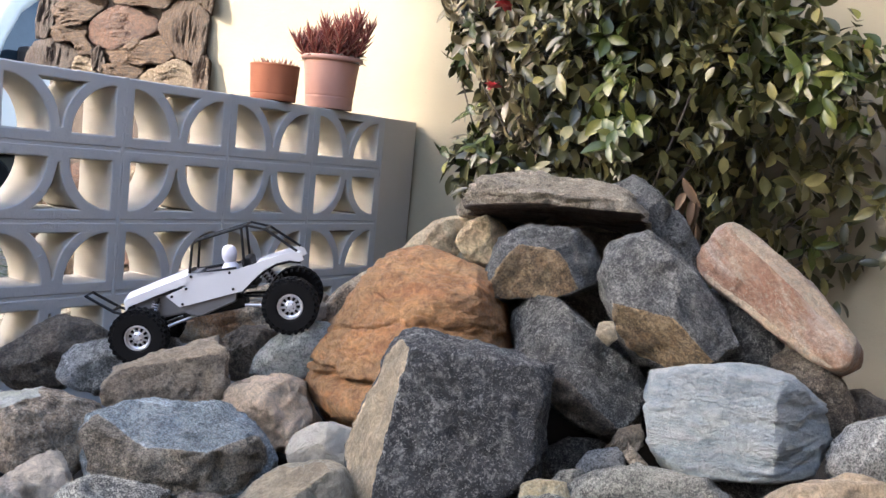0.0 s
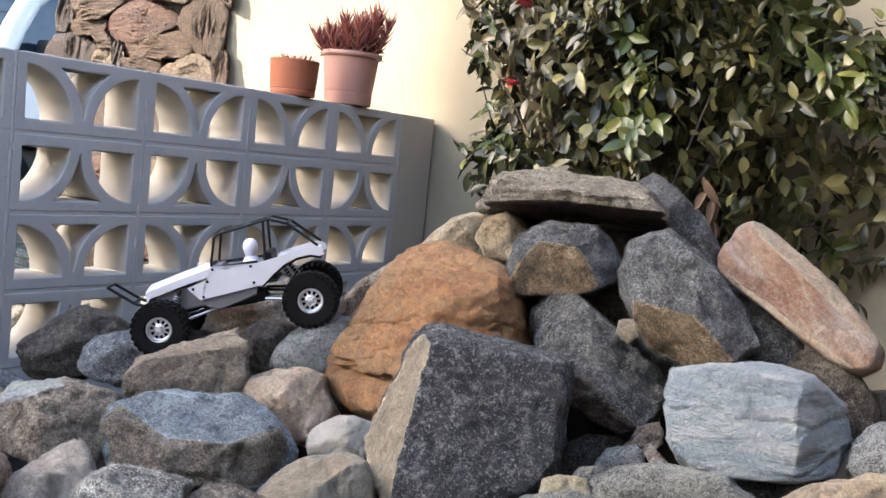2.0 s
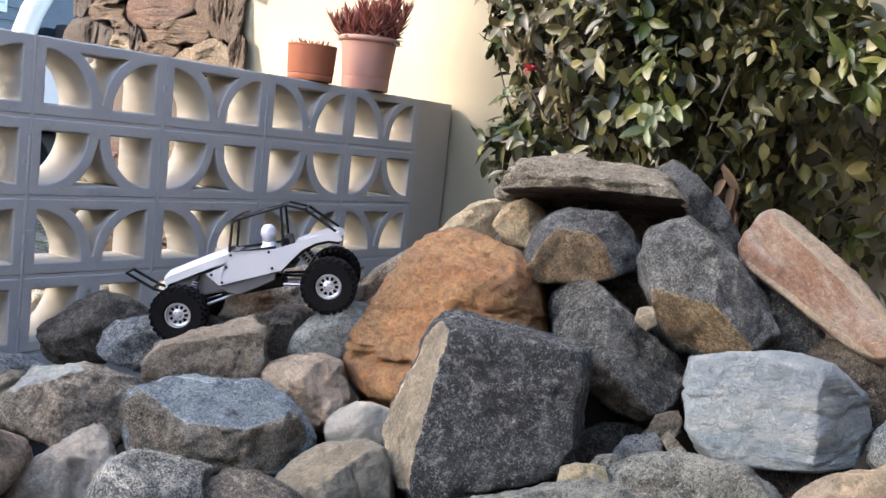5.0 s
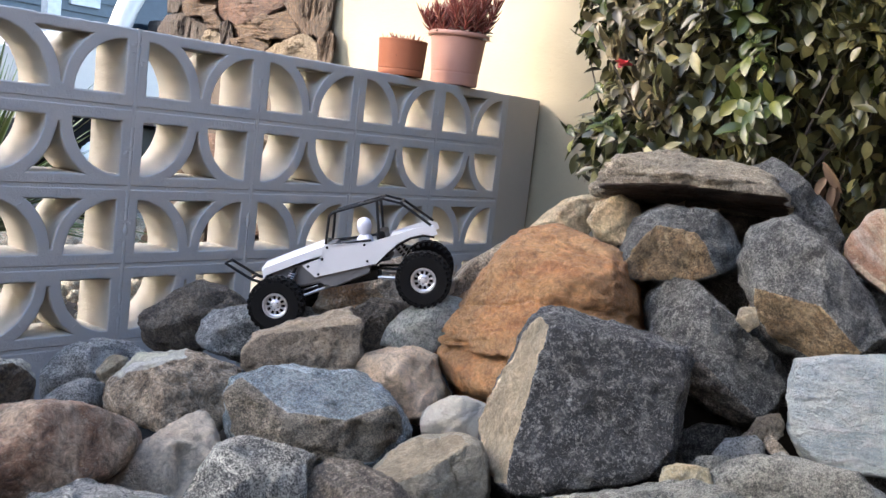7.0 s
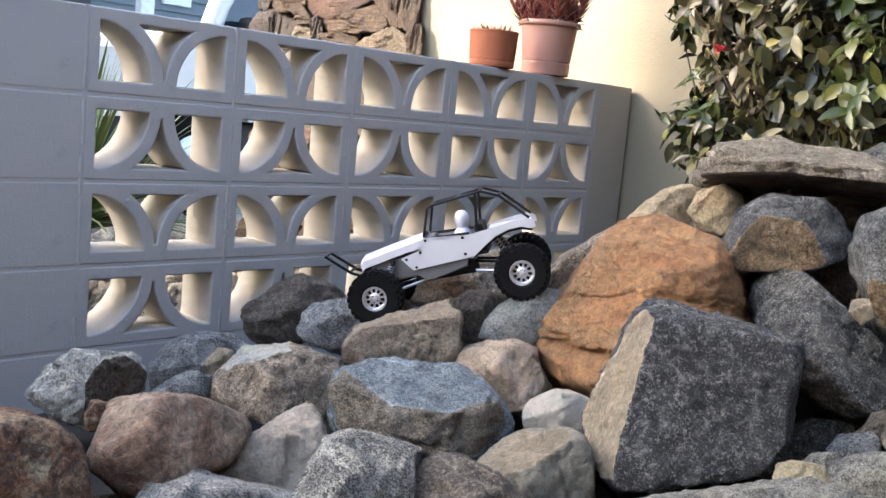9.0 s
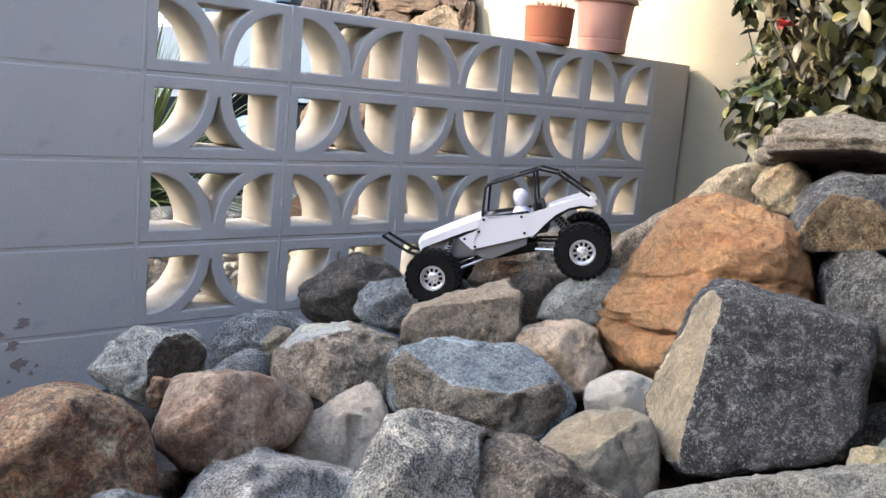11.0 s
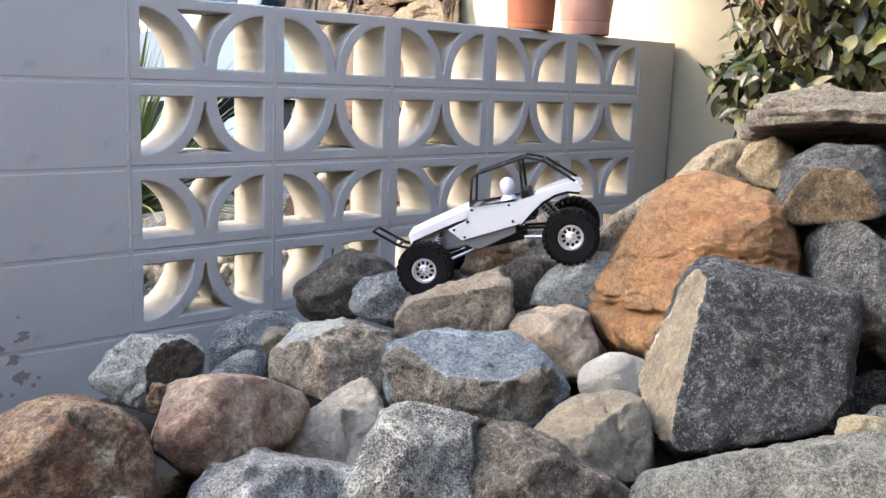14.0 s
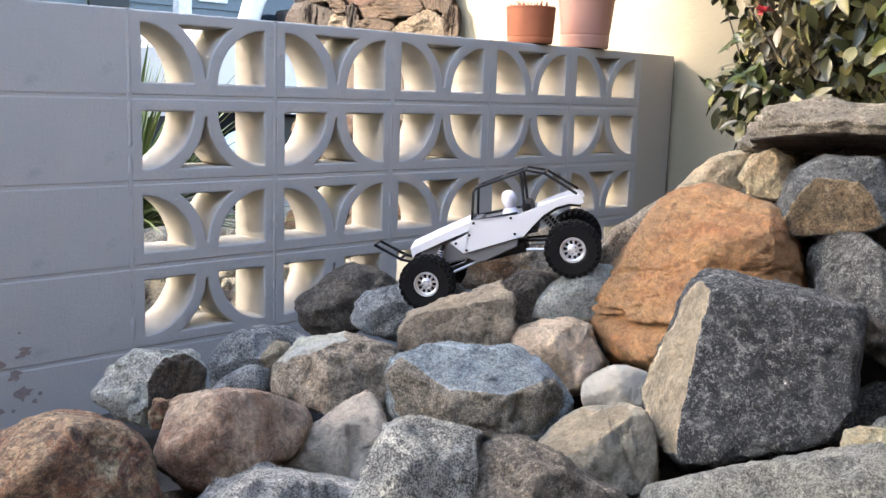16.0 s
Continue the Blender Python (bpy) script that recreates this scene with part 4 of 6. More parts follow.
for i in range(3600):
    x, y, s = rnd.uniform(-1.2, 2.6), rnd.uniform(0.2, 3.7), rnd.choice((0.015, 0.02, 0.03, 0.045, 0.07))
    m = Matrix.LocRotScale((x, y, ground_height(x, y) + s * 0.3), Euler((rnd.random() * 3, rnd.random() * 3, rnd.random() * 3)), (s, s * 0.8, s * 0.6))
    faces += [[k + len(verts) for k in f] for f in tris]
    verts += [m @ c for c in shape]
me = bpy.data.meshes.new("gravel")
me.from_pydata(verts, [], faces)
me.materials.append(M_PEBBLE)
me.shade_smooth()
tagged(new("gravel", me), "mixed brown and white garden gravel", "gravel", kind="stuff")

# stones of the pile: place, then flat facets as (bearing, slope, distance)
rock("boulder", "rust-brown weathered boulder with tan patches", "rust", (-0.955, -0.948, 0.527), [(142, 43, 0.109), (137, 50, 0.105), (111, 67, 0.100), (41, 70, 0.095), (6, 57, 0.100), (-12, 36, 0.113), (-22, 16, 0.125), (-29, -2, 0.136), (-86, -63, 0.089), (-130, -64, 0.086), (170, -20, 0.114), (-154, 47, 0.148), (-79, 27, 0.144), (-110, 1, 0.151), (-80, 79, 0.138), (67, -21, 0.161), (30, 0, 0.161), (104, -5, 0.161), (67, 24, 0.161)], 1, 0.80, 5)
rock("boulder", "reddish-grey boulder with a pink stain", "redgrey", (-0.692, -0.939, 0.531), [(148, 13, 0.099), (147, 16, 0.099), (114, 63, 0.087), (58, 73, 0.070), (27, 70, 0.069), (14, 67, 0.073), (-31, 16, 0.130), (-54, -40, 0.092), (-70, -56, 0.072), (-75, -59, 0.070), (-170, -57, 0.091), (172, -41, 0.101), (155, -7, 0.107), (-162, 46, 0.120), (-88, 25, 0.117), (-119, -1, 0.122), (-93, 78, 0.112), (58, -20, 0.130), (22, 2, 0.130), (95, -4, 0.130), (58, 25, 0.130)], 2, 0.80, 8)
rock("boulder", "lichen-covered grey stone lying against the block wall", "lichen browndark", (-0.600, -0.522, 0.492), [(142, 39, 0.077), (134, 52, 0.071), (48, 75, 0.065), (-13, 47, 0.089), (-28, 10, 0.104), (-52, -50, 0.069), (-67, -62, 0.069), (-173, -58, 0.073), (167, -32, 0.097), (-73, -3, 0.066, 1), (-152, 45, 0.092), (-117, 82, 0.088), (-135, -8, 0.097), (63, -17, 0.110), (26, 4, 0.110), (100, -2, 0.110), (63, 28, 0.110)], 3, 1.00, 14)
rock("boulder", "grey speckled granite stone against the wall", "granite", (-0.297, -0.404, 0.473), [(136, 40, 0.067), (119, 62, 0.055), (73, 76, 0.060), (2, 68, 0.080), (-29, 28, 0.121), (-58, -54, 0.048), (-128, -73, 0.072), (153, -11, 0.102), (-161, 43, 0.110), (-91, 22, 0.108), (-120, -5, 0.113), (-102, 74, 0.103), (57, -15, 0.120), (20, 5, 0.120), (94, -1, 0.120), (57, 30, 0.120)], 4, 1.00, 14)
rock("small_stone", "small tan stone wedged between boulders", "tan", (-0.340, -0.550, 0.513), [(133, 41, 0.022), (91, 72, 0.024), (-36, -3, 0.025), (-63, -59, 0.022), (155, -28, 0.029), (-162, 43, 0.032), (-92, 22, 0.032), (-122, -5, 0.033), (-103, 74, 0.030), (56, -15, 0.035), (19, 5, 0.035), (93, -1, 0.035), (56, 30, 0.035)], 5, 1.00, 14)
rock("small_stone", "small grey stone among larger ones", "granite", (-0.453, -0.608, 0.489), [(132, 43, 0.036), (110, 65, 0.027), (26, 72, 0.033), (-32, 8, 0.049), (-75, -65, 0.028), (-162, -68, 0.030), (-161, 44, 0.055), (-90, 23, 0.054), (-120, -4, 0.056), (-99, 75, 0.052), (57, -17, 0.060), (21, 4, 0.060), (94, -2, 0.060), (57, 28, 0.060)], 6, 1.00, 14)
rock("small_stone", "dark red-brown stone in a gap", "rust", (-0.636, -0.629, 0.472), [(139, 35, 0.022), (88, 71, 0.023), (-29, -1, 0.022), (-81, -67, 0.023), (160, -21, 0.026), (-157, 45, 0.055), (-85, 24, 0.054), (-115, -2, 0.056), (-92, 77, 0.052), (62, -18, 0.060), (25, 3, 0.060), (99, -3, 0.060), (62, 27, 0.060)], 7, 1.00, 14)
# the upper facets take a paler kind than the sides
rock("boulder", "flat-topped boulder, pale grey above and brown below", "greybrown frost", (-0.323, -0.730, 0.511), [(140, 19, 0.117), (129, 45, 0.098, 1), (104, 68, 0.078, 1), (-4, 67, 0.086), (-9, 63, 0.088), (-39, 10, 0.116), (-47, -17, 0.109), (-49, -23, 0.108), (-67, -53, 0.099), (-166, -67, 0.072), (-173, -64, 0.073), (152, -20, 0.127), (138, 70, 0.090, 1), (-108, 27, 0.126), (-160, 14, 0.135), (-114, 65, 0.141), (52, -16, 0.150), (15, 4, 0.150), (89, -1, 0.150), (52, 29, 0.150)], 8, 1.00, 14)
rock("boulder", "pale pointed boulder with a smooth lichen face", "pale", (-0.526, -0.988, 0.477), [(134, 27, 0.064), (124, 43, 0.055), (117, 51, 0.055), (-27, 35, 0.100), (-39, 7, 0.087), (-50, -23, 0.059), (-67, -48, 0.065), (-130, -67, 0.076), (159, -31, 0.096), (-169, 47, 0.101), (-94, 26, 0.099), (-125, 0, 0.103), (-97, 79, 0.095), (52, -21, 0.110), (15, 1, 0.110), (89, -5, 0.110), (52, 24, 0.110)], 9, 1.00, 14)
rock("boulder", "blue-grey granite boulder with a flat top", "bluegran browngran", (-0.226, -1.009, 0.529), [(134, 17, 0.164), (119, 50, 0.134), (50, 75, 0.081), (47, 75, 0.080), (-20, 62, 0.096), (-31, 51, 0.109), (-50, 8, 0.166), (-68, -41, 0.136), (-90, -61, 0.111), (-167, -67, 0.082), (150, -31, 0.149), (141, -5, 0.164), (-128, 70, 0.078), (-134, 14, 0.132, 1), (-172, 20, 0.138, 1), (-102, 8, 0.138, 1), (43, -17, 0.150), (7, 4, 0.150), (81, -2, 0.150), (43, 28, 0.150)], 10, 1.00, 14)
rock("boulder", "large coarse black-and-white granite boulder", "salt", (-0.571, -1.209, 0.477), [(130, 23, 0.078), (130, 23, 0.077), (96, 63, 0.115), (42, 71, 0.121), (-2, 64, 0.129), (-47, 0, 0.098), (-50, -8, 0.089), (-82, -50, 0.095), (-156, -60, 0.112), (-176, 49, 0.138), (-98, 29, 0.135), (-130, 3, 0.141), (-93, 81, 0.129), (47, -24, 0.150), (10, -1, 0.150), (84, -7, 0.150), (47, 21, 0.150)], 11, 0.80, 14)
rock("boulder", "dark brown-grey rough boulder in front", "umber", (-0.441, -1.338, 0.469), [(127, 16, 0.114), (113, 42, 0.119), (42, 71, 0.109), (-19, 56, 0.086), (-55, 4, 0.136), (-96, -53, 0.090), (-152, -62, 0.092), (137, -8, 0.113), (176, 49, 0.129), (-106, 29, 0.126), (-138, 3, 0.132), (-100, 81, 0.120), (39, -24, 0.140), (2, -2, 0.140), (76, -7, 0.140), (39, 21, 0.140)], 12, 1.00, 14)
rock("boulder", "grey granite boulder with a rounded top", "granite2", (-0.760, -1.123, 0.462), [(124, 45, 0.082), (109, 57, 0.076), (36, 67, 0.081), (-18, 42, 0.138), (-52, -25, 0.100), (-105, -61, 0.071), (-153, -58, 0.085), (154, -4, 0.130), (-168, 50, 0.129), (-89, 30, 0.126), (-121, 5, 0.132), (-77, 82, 0.120), (56, -25, 0.140), (19, -3, 0.140), (94, -8, 0.140), (56, 20, 0.140)], 13, 1.00, 14)
rock("boulder", "dark blue-grey stone low in the pile", "bluedark", (-0.934, -1.080, 0.476), [(128, 46, 0.047), (78, 66, 0.044), (21, 60, 0.047), (-22, 14, 0.061), (-36, -16, 0.057), (-127, -63, 0.038), (163, -11, 0.061), (-161, 50, 0.101), (-80, 30, 0.099), (-113, 5, 0.103), (-68, 82, 0.095), (64, -25, 0.110), (27, -3, 0.110), (102, -9, 0.110), (64, 20, 0.110)], 14, 1.00, 14)
rock("small_stone", "small rounded white stone", "white", (-0.035, -1.174, 0.532), [(117, 30, 0.054), (102, 56, 0.045), (58, 74, 0.046), (-18, 66, 0.053), (-52, 17, 0.061), (-68, -33, 0.053), (-108, -68, 0.042), (153, -54, 0.057), (131, -11, 0.064), (177, 44, 0.069), (-112, 23, 0.068), (-142, -4, 0.070), (-122, 75, 0.065), (35, -17, 0.075), (-1, 4, 0.075), (72, -2, 0.075), (35, 28, 0.075)], 15, 0.60, 9)
rock("boulder", "angular block with a tan top and grey cracked side", "greyface tan", (-0.209, -1.287, 0.497), [(114, 36, 0.084), (102, 52, 0.073), (70, 69, 0.066), (-13, 66, 0.078), (-51, 18, 0.075), (-55, 7, 0.076), (-69, -26, 0.088), (-179, -64, 0.060), (151, -46, 0.071), (138, 62, 0.062, 1), (-110, 14, 0.086), (-151, 25, 0.120), (35, -20, 0.120), (-2, 2, 0.120), (72, -4, 0.120), (35, 25, 0.120)], 16, 0.70, 22)
rock("boulder", "pinkish-tan rough stone between boulders", "pinktan", (0.052, -0.973, 0.547), [(121, 36, 0.094), (103, 63, 0.075), (71, 75, 0.069), (-23, 65, 0.073), (-49, 17, 0.072), (-66, -38, 0.089), (-173, -70, 0.073), (151, -51, 0.060), (-179, 42, 0.101), (-109, 21, 0.099), (-139, -6, 0.103), (-121, 73, 0.095), (39, -15, 0.110), (2, 6, 0.110), (76, 0, 0.110), (39, 30, 0.110)], 17, 1.00, 14)
# top and upper left facets take the paler tan kind
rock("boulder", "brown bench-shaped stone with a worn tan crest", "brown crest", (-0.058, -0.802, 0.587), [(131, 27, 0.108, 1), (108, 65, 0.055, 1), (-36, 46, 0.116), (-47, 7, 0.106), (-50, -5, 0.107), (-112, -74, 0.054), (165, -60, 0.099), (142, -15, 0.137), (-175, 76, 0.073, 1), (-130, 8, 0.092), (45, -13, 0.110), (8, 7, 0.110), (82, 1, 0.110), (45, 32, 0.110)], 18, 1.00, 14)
rock("boulder", "blue-grey granite stone with a rounded end", "granite", (0.014, -0.543, 0.566), [(139, 11, 0.111), (128, 49, 0.080), (96, 74, 0.052), (54, 79, 0.057), (-30, 53, 0.123), (-61, -54, 0.055), (-167, -73, 0.076), (156, -46, 0.105), (-167, 40, 0.101), (-99, 19, 0.099), (-128, -8, 0.103), (-113, 71, 0.095), (49, -12, 0.110), (12, 8, 0.110), (86, 2, 0.110), (49, 33, 0.110)], 19, 1.00, 14)
rock("boulder", "dark brown stone in front of the wall", "browndark", (-0.020, -0.372, 0.556), [(137, 33, 0.087), (130, 52, 0.071), (126, 58, 0.070), (75, 79, 0.081), (-18, 64, 0.095), (-43, -12, 0.107), (-49, -36, 0.080), (-58, -54, 0.073), (-100, -74, 0.076), (163, -53, 0.102), (150, -21, 0.113), (-164, 40, 0.101), (-96, 19, 0.099), (-125, -8, 0.103), (-110, 71, 0.095), (52, -12, 0.110), (15, 8, 0.110), (89, 2, 0.110), (52, 33, 0.110)], 20, 1.00, 14)
rock("boulder", "long low grey stone with a rusty underside", "greybrown rustpatch", (0.476, -0.502, 0.626), [(131, 33, 0.168), (115, 66, 0.068), (106, 73, 0.069), (26, 82, 0.103), (-49, 18, 0.203), (-59, -43, 0.106), (-92, -74, 0.071), (-133, -79, 0.078), (158, -61, 0.142), (-157, -25, 0.120, 1), (-137, 63, 0.108), (-112, 14, 0.132), (43, -10, 0.150), (6, 10, 0.150), (80, 4, 0.150), (43, 35, 0.150)], 21, 1.00, 14)
rock("small_stone", "pale oval cobble behind the others", "pale", (0.400, -0.741, 0.671), [(128, 20, 0.042), (121, 46, 0.028), (112, 64, 0.029), (-34, 63, 0.049), (-51, 0, 0.051), (-67, -60, 0.025), (-74, -67, 0.026), (160, -69, 0.051), (-175, 38, 0.064), (-108, 17, 0.063), (-137, -11, 0.066), (-124, 68, 0.060), (40, -9, 0.070), (3, 10, 0.070), (77, 4, 0.070), (40, 36, 0.070)], 22, 0.40, 8)
rock("boulder", "smooth rounded teal-grey stone", "teal", (0.197, -0.905, 0.633), [(130, 13, 0.089), (123, 40, 0.064), (114, 58, 0.054), (103, 69, 0.055), (32, 80, 0.069), (-44, 38, 0.097), (-57, -21, 0.074), (-79, -64, 0.060), (-136, -77, 0.056), (-166, -75, 0.063), (-176, 40, 0.101), (-108, 18, 0.099), (-137, -9, 0.103), (-123, 70, 0.095), (40, -11, 0.110), (3, 8, 0.110), (77, 2, 0.110), (40, 34, 0.110)], 23, 0.50, 9)
rock("boulder", "dark stone filling a gap under the others", "browndark", (0.284, -0.697, 0.581), [(123, 47, 0.071), (20, 79, 0.065), (-47, 10, 0.075), (-59, -40, 0.067), (167, -67, 0.071), (140, -26, 0.069), (-173, 40, 0.120), (-105, 19, 0.117), (-134, -9, 0.122), (-120, 70, 0.112), (43, -12, 0.130), (6, 8, 0.130), (80, 2, 0.130), (43, 33, 0.130)], 24, 1.00, 14)
rock("boulder", "large orange sandstone boulder with a deep crack", "orange", (0.276, -1.147, 0.683), [(129, 3, 0.214), (123, 29, 0.165), (119, 50, 0.186), (106, 75, 0.198), (74, 84, 0.204), (-46, 69, 0.216), (-55, 42, 0.210), (-57, 32, 0.207), (-60, 13, 0.207), (-65, -13, 0.199), (-73, -41, 0.180), (-128, -74, 0.171), (-180, -71, 0.193), (137, -29, 0.243), (-159, 63, 0.166), (-128, 19, 0.184), (172, 25, 0.166), (-96, 13, 0.193), (34, -11, 0.230), (-4, 9, 0.230), (71, 3, 0.230), (34, 34, 0.230)], 25, 1.00, 9)
rock("boulder", "big dark granite boulder with a flat tan-edged face", "dark tan", (0.029, -1.396, 0.610), [(118, 19, 0.150), (113, 38, 0.170), (49, 80, 0.166), (-19, 76, 0.152), (-22, 75, 0.152), (-66, 9, 0.175), (-68, -3, 0.160), (-74, -21, 0.167), (-105, -63, 0.136), (151, -53, 0.198), (129, -18, 0.184), (-142, 20, 0.136), (145, 16, 0.149, 1), (-123, 78, 0.160), (28, -15, 0.200), (-9, 6, 0.200), (65, 0, 0.200), (28, 30, 0.200)], 26, 0.85, 40)
rock("boulder", "wide flat grey granite boulder", "granite3", (-0.205, -1.621, 0.499), [(122, 3, 0.234), (109, 31, 0.185), (75, 62, 0.082), (71, 63, 0.077), (70, 64, 0.077), (-1, 71, 0.118), (-67, 19, 0.196), (-127, -62, 0.067), (23, 85, 0.120), (-157, 27, 0.184), (23, -22, 0.200), (-13, 0, 0.200), (61, -6, 0.200), (23, 23, 0.200)], 27, 1.00, 14)
rock("boulder", "low grey granite stone beside the flat one", "granite3", (0.029, -1.770, 0.573), [(112, 4, 0.120), (100, 36, 0.095), (71, 66, 0.059), (10, 74, 0.053), (-50, 55, 0.084), (-67, 27, 0.119), (-134, -69, 0.041), (-161, 87, 0.078), (-161, 23, 0.120), (19, -18, 0.130), (-18, 3, 0.130), (56, -2, 0.130), (19, 27, 0.130)], 28, 1.00, 14)
rock("boulder", "dark stone in the hollow under the slab", "browndark", (0.778, -1.247, 0.920), [(113, 65, 0.094), (92, 85, 0.061), (-63, 66, 0.094), (-69, 6, 0.181), (-81, -71, 0.083), (160, -83, 0.059), (124, -50, 0.134), (173, 33, 0.101), (-124, 11, 0.099), (-152, -17, 0.103), (-143, 62, 0.095), (25, -3, 0.110), (-13, 15, 0.110), (62, 9, 0.110), (25, 42, 0.110)], 29, 1.00, 14)
rock("small_stone", "small cream stone with a hollow face", "cream", (-0.109, -1.654, 0.591), [(111, 10, 0.034), (81, 61, 0.024), (19, 73, 0.020), (-60, 26, 0.035), (-89, -47, 0.027), (-129, -69, 0.019), (132, -44, 0.033), (164, 44, 0.032), (-124, 24, 0.032), (-155, -3, 0.033), (-133, 76, 0.030), (23, -18, 0.035), (-14, 3, 0.035), (60, -2, 0.035), (23, 27, 0.035)], 30, 0.60, 16)
rock("small_stone", "pale speckled cobble in a gap", "granite2", (0.175, -1.626, 0.571), [(103, 33, 0.031), (71, 67, 0.023), (-50, 50, 0.037), (-70, -2, 0.039), (-114, -68, 0.022), (140, -57, 0.035), (164, 43, 0.037), (-125, 22, 0.036), (-155, -4, 0.038), (-136, 74, 0.034), (22, -16, 0.040), (-15, 5, 0.040), (59, -1, 0.040), (22, 29, 0.040)], 31, 0.60, 9)
rock("small_stone", "brown angular chip of stone", "brown", (0.272, -1.629, 0.593), [(104, 26, 0.022), (83, 62, 0.023), (-66, 14, 0.028), (-88, -50, 0.023), (-170, -74, 0.026), (163, 42, 0.032), (-127, 21, 0.032), (-156, -6, 0.033), (-139, 73, 0.030), (21, -14, 0.035), (-16, 6, 0.035), (58, 0, 0.035), (21, 31, 0.035)], 32, 1.00, 14)
rock("small_stone", "small grey-brown cobble in a gap", "greybrown", (0.181, -1.683, 0.590), [(101, 32, 0.022), (-52, 49, 0.010), (-77, -22, 0.023), (145, -64, 0.012), (121, -32, 0.014), (162, 43, 0.023), (-127, 22, 0.023), (-157, -5, 0.024), (-139, 74, 0.022), (20, -15, 0.025), (-17, 5, 0.025), (57, -1, 0.025), (20, 30, 0.025)], 33, 0.60, 9)
rock("small_stone", "small greenish-grey cobble in a gap", "granite3", (0.058, -1.620, 0.566), [(103, 34, 0.022), (60, 70, 0.016), (-57, 31, 0.026), (-82, -40, 0.019), (152, -63, 0.019), (165, 44, 0.032), (-123, 23, 0.032), (-153, -3, 0.033), (-133, 75, 0.030), (24, -17, 0.035), (-13, 4, 0.035), (61, -2, 0.035), (24, 28, 0.035)], 34, 0.50, 9)
rock("boulder", "grey stone deep in the pile", "darkgran", (0.330, -1.501, 0.512), [(111, 15, 0.059), (97, 49, 0.044), (43, 74, 0.044), (-65, 13, 0.073), (-88, -50, 0.040), (-157, -73, 0.047), (166, 43, 0.092), (-124, 22, 0.090), (-153, -4, 0.094), (-134, 74, 0.086), (24, -16, 0.100), (-13, 5, 0.100), (61, -1, 0.100), (24, 29, 0.100)], 35, 1.00, 14)
rock("boulder", "grey-brown boulder with a pale chipped corner", "darkgran umber", (0.383, -1.472, 0.680), [(117, 5, 0.142), (109, 46, 0.168), (44, 82, 0.133), (-53, 58, 0.082), (-55, 54, 0.075), (-64, 27, 0.108), (-71, -7, 0.135), (-83, -44, 0.149, 1), (152, -68, 0.099, 1), (139, -60, 0.090), (126, -40, 0.081), (122, -23, 0.103), (154, 33, 0.122), (-115, 39, 0.102), (-180, -28, 0.143, 1), (24, -11, 0.170), (-13, 9, 0.170), (61, 3, 0.170), (24, 34, 0.170)], 36, 1.30, 22)
rock("boulder", "tall grey granite boulder with a tan broken base", "midgran ochre", (0.459, -1.602, 0.824), [(112, 10, 0.140), (108, 54, 0.155), (101, 75, 0.148), (-66, 54, 0.092), (-68, 41, 0.093), (-71, 22, 0.117), (-83, -43, 0.148), (-96, -67, 0.128), (154, -76, 0.117), (121, -46, 0.106), (115, -22, 0.103), (179, -32, 0.133, 1), (-176, 24, 0.151), (-122, 26, 0.137), (19, -7, 0.180), (-18, 12, 0.180), (57, 6, 0.180), (19, 38, 0.180)], 37, 0.80, 18)
rock("small_stone", "small tan pebble between boulders", "tan", (0.287, -1.562, 0.780), [(111, 11, 0.019), (71, 78, 0.020), (-65, 20, 0.017), (-77, -43, 0.021), (124, -52, 0.017), (168, 37, 0.023), (-126, 16, 0.023), (-155, -12, 0.024), (-142, 67, 0.022), (22, -9, 0.025), (-15, 11, 0.025), (60, 5, 0.025), (22, 36, 0.025)], 38, 0.50, 8)
rock("boulder", "grey-green wedge of stone with a brown lower face", "midgran ochre", (0.458, -1.330, 0.869), [(117, 21, 0.100), (110, 69, 0.085), (81, 85, 0.081), (-62, 45, 0.106), (-64, 28, 0.113), (-70, -28, 0.118), (-81, -66, 0.075), (-104, -79, 0.071), (178, -81, 0.085), (124, -28, 0.140), (-156, -6, 0.111, 1), (-153, 51, 0.111), (-105, 21, 0.114), (158, 21, 0.126), (27, -5, 0.150), (-11, 13, 0.150), (64, 7, 0.150), (27, 40, 0.150)], 39, 0.90, 20)
rock("boulder", "tan weathered stone under the slab", "tanstone", (0.554, -1.124, 0.894), [(120, 22, 0.055), (112, 72, 0.054), (-53, 69, 0.055), (-60, 20, 0.057), (-63, -26, 0.053), (-105, -82, 0.055), (129, -58, 0.055), (124, -33, 0.056), (177, 34, 0.101), (-119, 12, 0.099), (-147, -16, 0.103), (-137, 63, 0.095), (30, -4, 0.110), (-8, 14, 0.110), (68, 8, 0.110), (30, 41, 0.110)], 40, 1.00, 14)
rock("boulder", "grey-tan flat stone high up", "tanstone", (0.643, -0.946, 0.873), [(120, 40, 0.049), (117, 59, 0.040), (110, 76, 0.050), (-59, 2, 0.075), (-61, -31, 0.055), (-103, -82, 0.046), (142, -72, 0.072), (180, 34, 0.110), (-116, 12, 0.108), (-144, -16, 0.113), (-134, 63, 0.103), (33, -4, 0.120), (-5, 14, 0.120), (70, 8, 0.120), (33, 41, 0.120)], 41, 1.00, 14)
